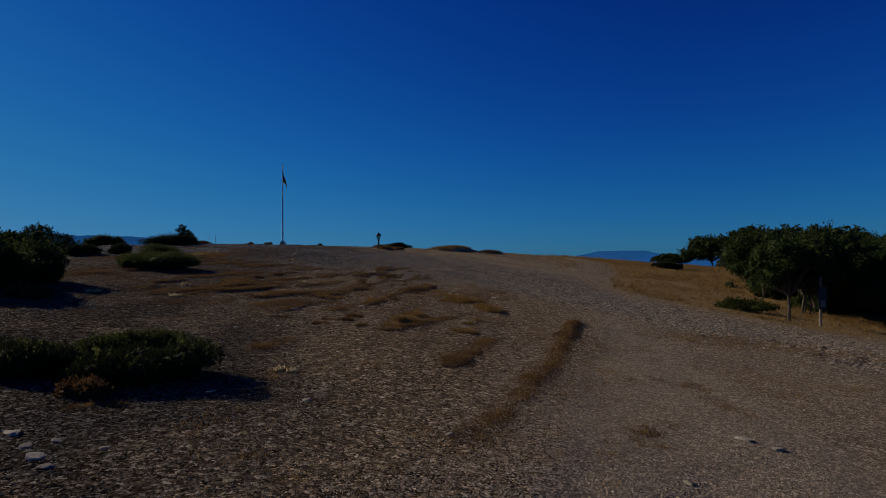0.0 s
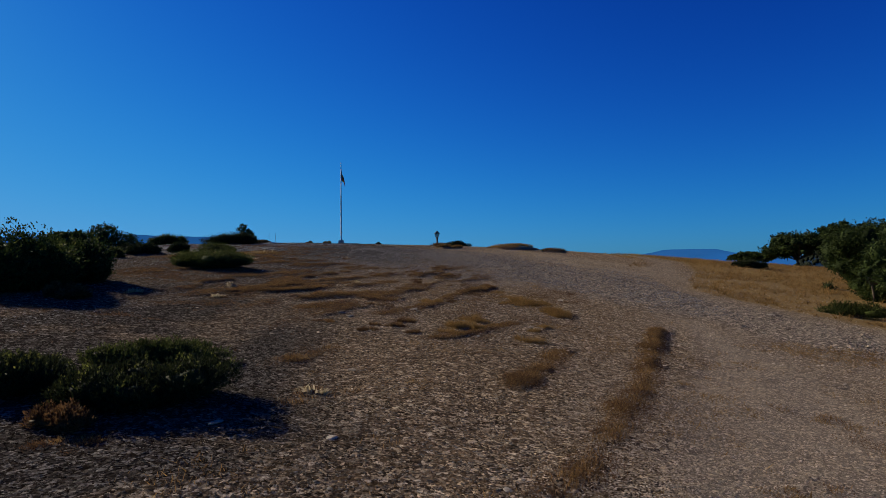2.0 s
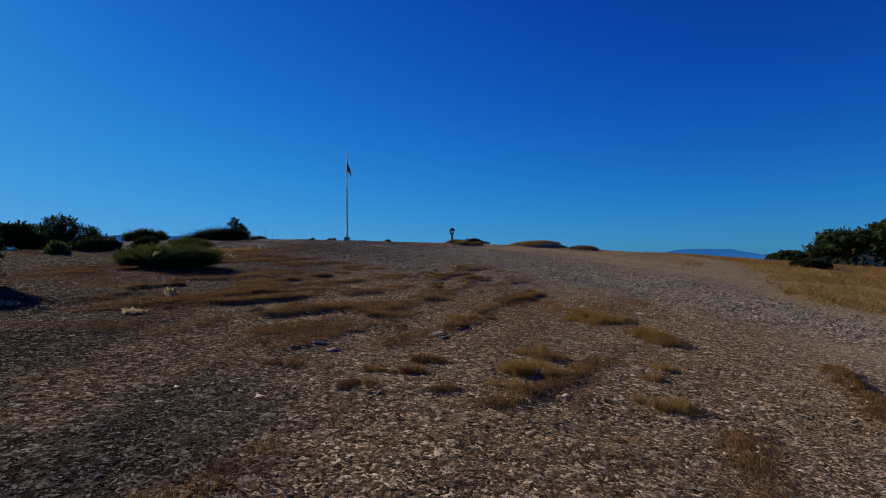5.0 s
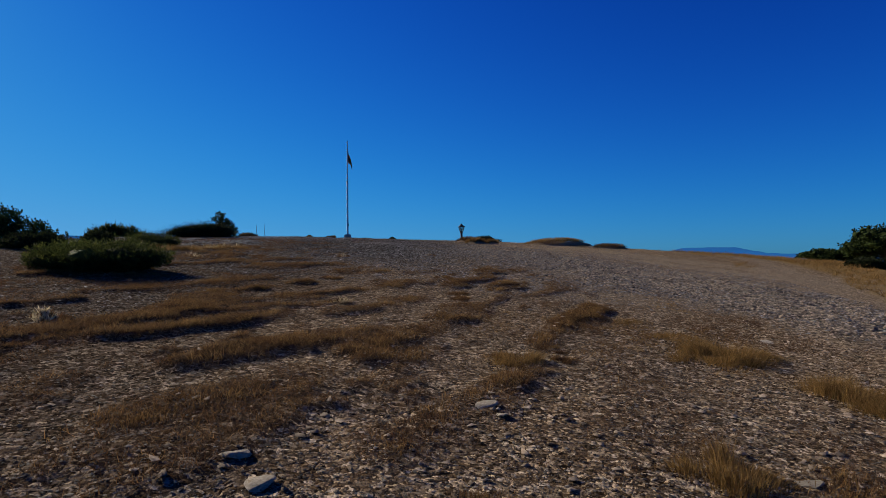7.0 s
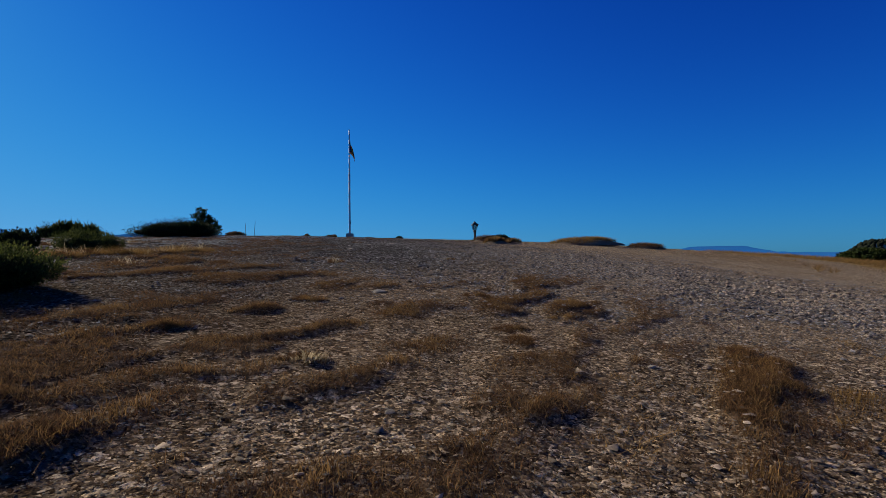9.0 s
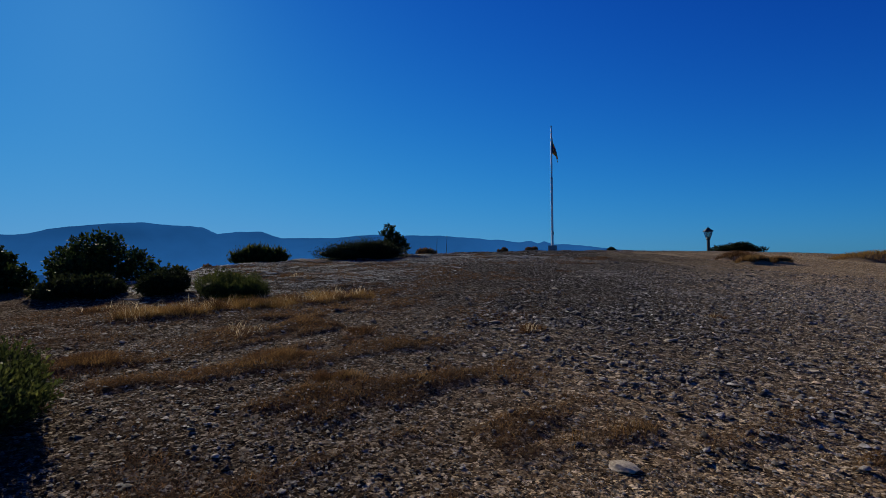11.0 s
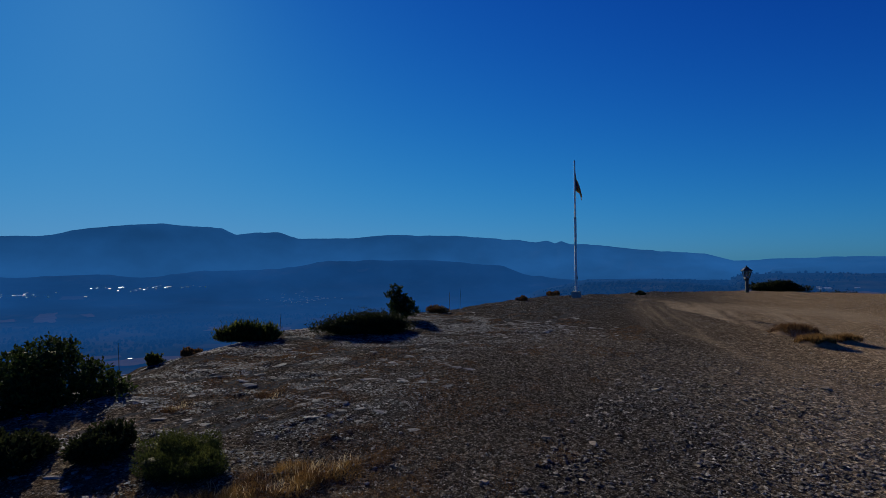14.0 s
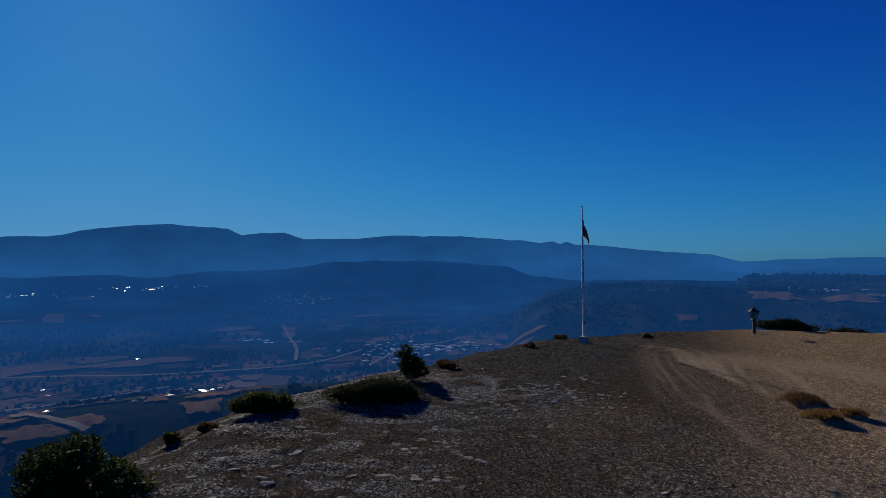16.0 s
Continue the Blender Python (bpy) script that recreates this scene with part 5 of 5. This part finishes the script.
def left_of_rows(x, y):
    return smooth(-1.2, -3.2, x - 0.33 * y + 0.9 * fbm(x / 4.5, y / 4.5, 2, 11))


gravel(76000, (-6.5, 4.5, 3, 26), (0.014, 0.04), lambda x, y: (1 - 0.6 * cover(x, y)[0]) * smooth(3.4, 1.0, np.abs(x + 0.2 * y - 1.0) * 0.6) * left_of_rows(x, y), "gravel", "fine dark grey gravel on the ground", 1, M_GRAVEL_MID)
gravel(58000, (-6.5, 5, 3, 26), (0.014, 0.04), lambda x, y: (1 - 0.6 * cover(x, y)[0]) * smooth(3.4, 1.0, np.abs(x + 0.2 * y - 1.0) * 0.6) * (1 - left_of_rows(x, y)), "gravel", "fine pale brown gravel on the track", 1)
gravel(15000, (-10, 6, 4, 26), (0.022, 0.055), lambda x, y: (1 - 0.65 * cover(x, y)[0]) * left_of_rows(x, y), "gravel", "loose grey limestone gravel on the ground", 1, M_GRAVEL_MID)
gravel(11000, (-2, 8, 4, 26), (0.022, 0.055), lambda x, y: (1 - 0.65 * cover(x, y)[0]) * (1 - left_of_rows(x, y)), "gravel", "loose pale limestone gravel on the track", 1)
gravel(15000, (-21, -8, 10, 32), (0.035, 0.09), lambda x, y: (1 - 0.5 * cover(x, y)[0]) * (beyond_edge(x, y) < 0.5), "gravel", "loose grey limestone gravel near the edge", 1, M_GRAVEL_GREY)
gravel(52000, (-8, 16, 12, 42), (0.035, 0.11), lambda x, y: np.clip(cover(x, y)[2], 0.2, 1) * smooth(-7, 1, x), "gravel", "coarse pale limestone gravel along the track", 1)
gravel(1800, (-1, 14, 12, 40), (0.07, 0.17), lambda x, y: np.clip(cover(x, y)[2] - 0.05, 0, 1), "gravel", "coarse pale limestone rubble along the track")
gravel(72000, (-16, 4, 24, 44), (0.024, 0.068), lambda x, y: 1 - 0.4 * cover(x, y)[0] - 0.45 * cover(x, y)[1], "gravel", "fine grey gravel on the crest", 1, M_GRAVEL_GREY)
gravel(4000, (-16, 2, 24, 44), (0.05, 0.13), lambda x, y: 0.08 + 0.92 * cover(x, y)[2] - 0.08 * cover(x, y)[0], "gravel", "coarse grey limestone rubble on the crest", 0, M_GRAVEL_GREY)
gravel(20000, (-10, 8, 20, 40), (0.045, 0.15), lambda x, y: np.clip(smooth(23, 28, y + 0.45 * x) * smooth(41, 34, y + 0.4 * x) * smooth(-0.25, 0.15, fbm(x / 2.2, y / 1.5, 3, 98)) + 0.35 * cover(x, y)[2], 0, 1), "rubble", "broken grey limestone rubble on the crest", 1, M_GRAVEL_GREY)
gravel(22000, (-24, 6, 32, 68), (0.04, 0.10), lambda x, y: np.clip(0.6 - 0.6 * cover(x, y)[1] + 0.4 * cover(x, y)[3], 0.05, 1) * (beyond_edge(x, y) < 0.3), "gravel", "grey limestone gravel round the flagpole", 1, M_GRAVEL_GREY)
gravel(34000, (-25, -11, 27, 46), (0.04, 0.13), lambda x, y: cover(x, y)[3] * smooth(-0.04, 0.14, fbm((x * 0.9 + y * 0.42) / 1.1, (y * 0.9 - x * 0.42) / 0.45, 3, 79)) * (beyond_edge(x, y) < 3), "rock_chips", "pale lichened limestone breaking through the ground", 1, M_PAVING)


def low_growth(n, area, per, h, width, weight, mat, name, label):
    p = scatter(n, *area, weight)
    c = np.repeat(p, per, 0) + RNG.normal(0, 0.065, (n * per, 2))
    hh = RNG.uniform(h[0], h[1], n).repeat(per) * RNG.uniform(0.5, 1.1, n * per)
    base = np.stack([c[:, 0], c[:, 1], ground_z(c[:, 0], c[:, 1]) - 0.006], 1)
    v, f = blade_mesh(base, hh, RNG.normal(0, 0.85, (n * per, 2)) * hh[:, None], RNG.uniform(0.6, 1.4, n * per) * width, False)
    tagged(array_mesh(name, v, f, mat), label, "dry grass", kind="stuff")


low_growth(13500, (-13, 4, 9, 34), 13, (0.025, 0.07), 0.0065, lambda x, y: np.clip(cover(x, y)[0] ** 1.2 + 0.006, 0, 1), M_RUSSET, "dry_growth", "low russet dry growth in rows over the stony ground")
low_growth(4600, (-13, 4, 9, 34), 9, (0.04, 0.11), 0.005, lambda x, y: np.clip(cover(x, y)[0] ** 1.6, 0, 1), M_DRYMIX, "dry_grass", "thin golden-brown dry grass among the stones")
low_growth(900, (-3, 9, 4, 26), 12, (0.03, 0.08), 0.009, lambda x, y: 0.01 + 0.9 * smooth(0.2, 0.4, fbm(x / 1.2, y / 1.2, 3, 91)) * (1 - cover(x, y)[2]), M_STRAW, "dry_grass", "thin golden dry grass on the dusty track")
low_growth(1500, (-1.5, 4.5, 14, 24), 10, (0.02, 0.06), 0.006, lambda x, y: smooth(0.0, 0.25, fbm(x / 1.1, y / 1.6, 3, 92)) * smooth(2.2, 1.2, np.abs(x - 0.4 - 0.15 * (y - 18))), M_RUSSET, "dry_growth", "low russet dry growth between gravel tracks")
low_growth(3400, (-14, -7, 12, 24), 12, (0.02, 0.07), 0.007, lambda x, y: smooth(0.0, 0.25, fbm(x / 1.5, y / 1.2, 3, 96)), M_RUSSET, "dry_growth", "low russet dry growth near the oak shrubs")
low_growth(9000, (6, 48, 19, 74), 11, (0.12, 0.36), 0.022, lambda x, y: cover(x, y)[4] * (0.25 + 0.75 * smooth(-0.1, 0.2, fbm(x / 2.5, y / 2.5, 3, 93))), M_STRAW, "dry_grass", "golden dry grass covering the field")
low_growth(700, (5, 14, 12, 18.5), 12, (0.03, 0.09), 0.009, lambda x, y: smooth(1.6, 0.2, line_dist(x, y, [(7.5, 15.6), (9, 15.5), (10.5, 15.3), (12, 14.5)]) + 0.7 * fbm(x, y, 2, 94)), M_STRAW, "dry_grass", "golden dry grass beside the gravel track")
low_growth(4500, (-24, -10, 24, 48), 14, (0.03, 0.1), 0.007, lambda x, y: smooth(0.0, 0.3, fbm(x / 1.4, y / 1.4, 3, 95)) * (beyond_edge(x, y) < 0) * 0.8, M_RUSSET, "dry_growth", "low russet dry growth on the rocky edge")


# ---------------------------------------------------------------- the valley's fields, roads, houses and woods
def place(az, r):
    a = radians(az)
    return -6 - r * math.sin(a), 23 + r * math.cos(a)


FIELDS = ((61.0, 1430, 133, 45), (68.7, 1495, 93, 70), (55.6, 695, 25, 27), (53.0, 1925, 69, 42), (67.3, 2515, 42, 200), (65.5, 3030, 69, 30), (64.3, 2495, 25, 90), (70.2, 2485, 51, 60), (27.9, 1560, 76, 75), (24.6, 1385, 57, 42),
          (30.8, 1415, 29, 60), (23.2, 1480, 61, 25), (39.7, 2155, 78, 40), (39.7, 3245, 53, 25), (47.6, 1830, 24, 120), (68.7, 685, 35, 22), (65.5, 695, 28, 22), (0.7, 1665, 69, 70), (-4.8, 1640, 75, 45), (-6.3, 1690, 43, 27), (7.7, 1460, 30, 24), (69.8, 750, 31, 30))
patches = [(RNG.uniform(50, 74), 720 + 640 * RNG.uniform() ** 0.8, RNG.uniform(14, 46), RNG.uniform(12, 30)) for _ in range(64)]
patches += [(RNG.uniform(24, 48), RNG.uniform(1150, 1650), RNG.uniform(16, 45), RNG.uniform(15, 40)) for _ in range(34)]
for k, (az, r, hw, hd) in enumerate(list(FIELDS) + patches):
    cx, cy = place(az, r)
    bm = bmesh.new()
    bmesh.ops.create_grid(bm, x_segments=14, y_segments=14, size=1)
    ca, sa = math.cos(radians(az + RNG.uniform(-14, 14))), math.sin(radians(az))
    vs = list(bm.verts)
    sk, t1 = RNG.uniform(-0.3, 0.3), RNG.uniform(-0.25, 0.25)
    pts = []
    for v in vs:
        ang = math.atan2(v.co.y, v.co.x)
        q = 0.72 + 0.3 * noise.noise(Vector((2.2 * math.cos(ang), 2.2 * math.sin(ang), 3.7 * k)))
        u, w = v.co.x * (1 + t1 * v.co.y) * q, v.co.y * q
        px, py = (u + sk * w) * hw, w * hd
        pts.append((cx + px * ca - py * sa, cy + px * sa + py * ca))
    zz = valley_z(np.array([p[0] for p in pts]), np.array([p[1] for p in pts]))
    for v, p, z in zip(vs, pts, zz):
        v.co = (p[0], p[1], z + (3.0 if k < len(FIELDS) else 1.5 + 0.012 * k))
    mat, look_of = ((M_STUBBLE_FAR, "pale stubble field in the wooded valley"), (M_PLOUGHED_FAR, "brown ploughed field in the valley"), (M_MEADOW_FAR, "dull green meadow in the valley"))[0 if k < len(FIELDS) else k % 3]
    tagged(part("field", bm, mat), look_of, "field", "fields in the valley")

ROADS = (((73.0, 1455), (63.9, 1325), (56.5, 1255), (49.3, 1260), (44.9, 1310), (40.3, 1465)), ((73.0, 1150), (68.3, 1135), (65.1, 1145), (58.4, 1170)), ((70.2, 765), (66.3, 690), (64.9, 668)),
         ((47.0, 1350), (46.8, 1495), (47.9, 1830), (48.2, 1975)), ((29.6, 1620), (36.8, 1435), (39.7, 1255)))
for rd in ROADS:
    raz, rr = np.array([p[0] for p in rd]), np.array([p[1] for p in rd], float)
    t = np.linspace(0, len(rd) - 1, 60)
    azs, rs = np.interp(t, np.arange(len(rd)), raz), np.interp(t, np.arange(len(rd)), rr)
    ker = np.ones(9) / 9
    azs[4:-4], rs[4:-4] = np.convolve(azs, ker, "valid"), np.convolve(rs, ker, "valid")
    x, y = -6 - rs * np.sin(np.radians(azs)), 23 + rs * np.cos(np.radians(azs))
    tx, ty = np.gradient(x), np.gradient(y)
    ln = np.hypot(tx, ty)
    nx_, ny_ = -ty / ln * 4.5, tx / ln * 4.5
    rows = np.stack([np.stack([x - nx_, y - ny_], 1), np.stack([x + nx_, y + ny_], 1)], 1).reshape(-1, 2)
    z = valley_z(rows[:, 0], rows[:, 1]) + 5
    tagged(array_mesh("road", np.column_stack([rows, z]), grid_faces(60, 2), M_ROAD_FAR), "pale road through the valley", "road", kind="structure")


def house(x, y, w, d, h, turn, tiled=False):
    root = new("house")
    root.matrix_world = pose(x, y, float(valley_z(np.array([x]), np.array([y]))[0]), 0, 0, turn)
    if not HOUSE:
        bm = bmesh.new()
        box(bm, (-0.5, -0.5, -0.3), (0.5, 0.5, 0.7))
        HOUSE.append(part("wall", bm, M_WALL_FAR, root))
        bm = bmesh.new()
        a = [bm.verts.new(p) for p in ((-0.55, -0.56, 0.7), (0.55, -0.56, 0.7), (0.55, 0.56, 0.7), (-0.55, 0.56, 0.7), (-0.55, 0, 0.86), (0.55, 0, 0.86))]
        for q in ((0, 1, 5, 4), (2, 3, 4, 5), (0, 4, 3), (1, 2, 5), (0, 3, 2, 1)):
            bm.faces.new([a[i] for i in q])
        HOUSE.append(part("roof", bm, M_ROOF_FAR, root))
    else:
        for src in HOUSE:
            o = new(src.name.split(".")[0], src.data)
            o.parent = root
    if tiled:
        roof = [c for c in root.children if c.name.startswith("roof")][0]
        if TILED:
            roof.data = TILED[0]
        else:
            roof.data = roof.data.copy()
            roof.data.materials[0] = M_TILE_FAR
            TILED.append(roof.data)
    root.scale = (w, d, h)
    tagged(root, "far-off tile-roofed house in the valley" if tiled else "far-off pale-roofed house in the valley", "house", "houses in the valley")


HOUSE, TILED = [], []
for az, r, sw, sd, n in ((45.4, 2780, 150, 200, 60), (58.2, 3145, 260, 30, 30), (68.7, 3105, 190, 45, 18), (36.8, 1475, 107, 120, 64), (68.3, 1265, 72, 47, 14), (58.4, 800, 60, 60, 22), (66.0, 900, 90, 90, 26), (60.0, 1080, 120, 70, 24), (31.0, 1500, 110, 60, 30), (-2.5, 1780, 98, 30, 8), (50.9, 1670, 69, 60, 10), (63.0, 1420, 60, 30, 6)):
    for k in range(n):
        cx, cy = place(az, r)
        a = radians(az)
        u, w = RNG.normal(0, 0.55) * sw, RNG.normal(0, 0.55) * sd
        big = RNG.uniform() < 0.12
        size = 0.55 if r < 1300 else 0.9
        house(cx + u * math.cos(a) - w * math.sin(a), cy + u * math.sin(a) + w * math.cos(a), size * RNG.uniform(9, 15) * (2.4 if big else 1), size * RNG.uniform(8, 11) * (1.5 if big else 1), size * RNG.uniform(5, 7), RNG.uniform(0, 180), r < 1460 and k % 7 > 0)


def far_woods(n):
    az = RNG.uniform(-10, 74, n)
    r = 480 + 1900 * RNG.uniform(0, 1, n) ** 1.6
    x, y = -6 - r * np.sin(np.radians(az)), 23 + r * np.cos(np.radians(az))
    keep = fbm(x / 130, y / 130, 3, 97) > -0.02
    for faz, fr, hw, hd in FIELDS:
        fx, fy = place(faz, fr)
        keep &= np.hypot(x - fx, y - fy) > 1.15 * max(hw, hd)
    x, y, r = x[keep], y[keep], r[keep]
    m = len(x)
    s = RNG.uniform(4, 9, m)
    v = ICO_V[None] * (1 + RNG.uniform(-0.3, 0.3, (m, len(ICO_V), 1))) * s[:, None, None] * np.array([0.55, 0.55, 0.6])
    v += np.stack([x, y, land_z(x, y) + 0.4 * s], 1)[:, None]
    f = (ICO_F[None] + (np.arange(m) * len(ICO_V))[:, None, None]).reshape(-1, 3)
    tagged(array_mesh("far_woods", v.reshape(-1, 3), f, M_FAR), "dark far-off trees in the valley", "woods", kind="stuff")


far_woods(15000)


def right_woods(n):
    az, r = RNG.uniform(-52, -27, n), RNG.uniform(560, 820, n)
    x, y = -6 - r * np.sin(np.radians(az)), 23 + r * np.cos(np.radians(az))
    s = RNG.uniform(2, 4.5, n)
    v = ICO_V[None] * (1 + RNG.uniform(-0.3, 0.3, (n, len(ICO_V), 1))) * s[:, None, None] * np.array([0.6, 0.6, 0.65])
    v += np.stack([x, y, valley_z(x, y) + 0.3 * s], 1)[:, None]
    f = (ICO_F[None] + (np.arange(n) * len(ICO_V))[:, None, None]).reshape(-1, 3)
    tagged(array_mesh("far_woods", v.reshape(-1, 3), f, M_PINE), "dark pine woods on the neighbouring hill", "woods", kind="stuff")


right_woods(8000)
for k, (az, s) in enumerate(((-28.7, 13), (-29.2, 10), (-30.1, 9))):
    cx, cy = place(az, 640 + 6 * k)
    ob = new("cliff", STONES[k])
    ob.matrix_world = Matrix.Translation((cx, cy, float(valley_z(np.array([cx]), np.array([cy]))[0]) + 3)) @ pose(0, 0, 0, 0, 0, 40 * k) @ Matrix.Diagonal((s, s, s * 1.1, 1))
    tagged(ob, "pale limestone cliff showing among dark trees", "cliff")
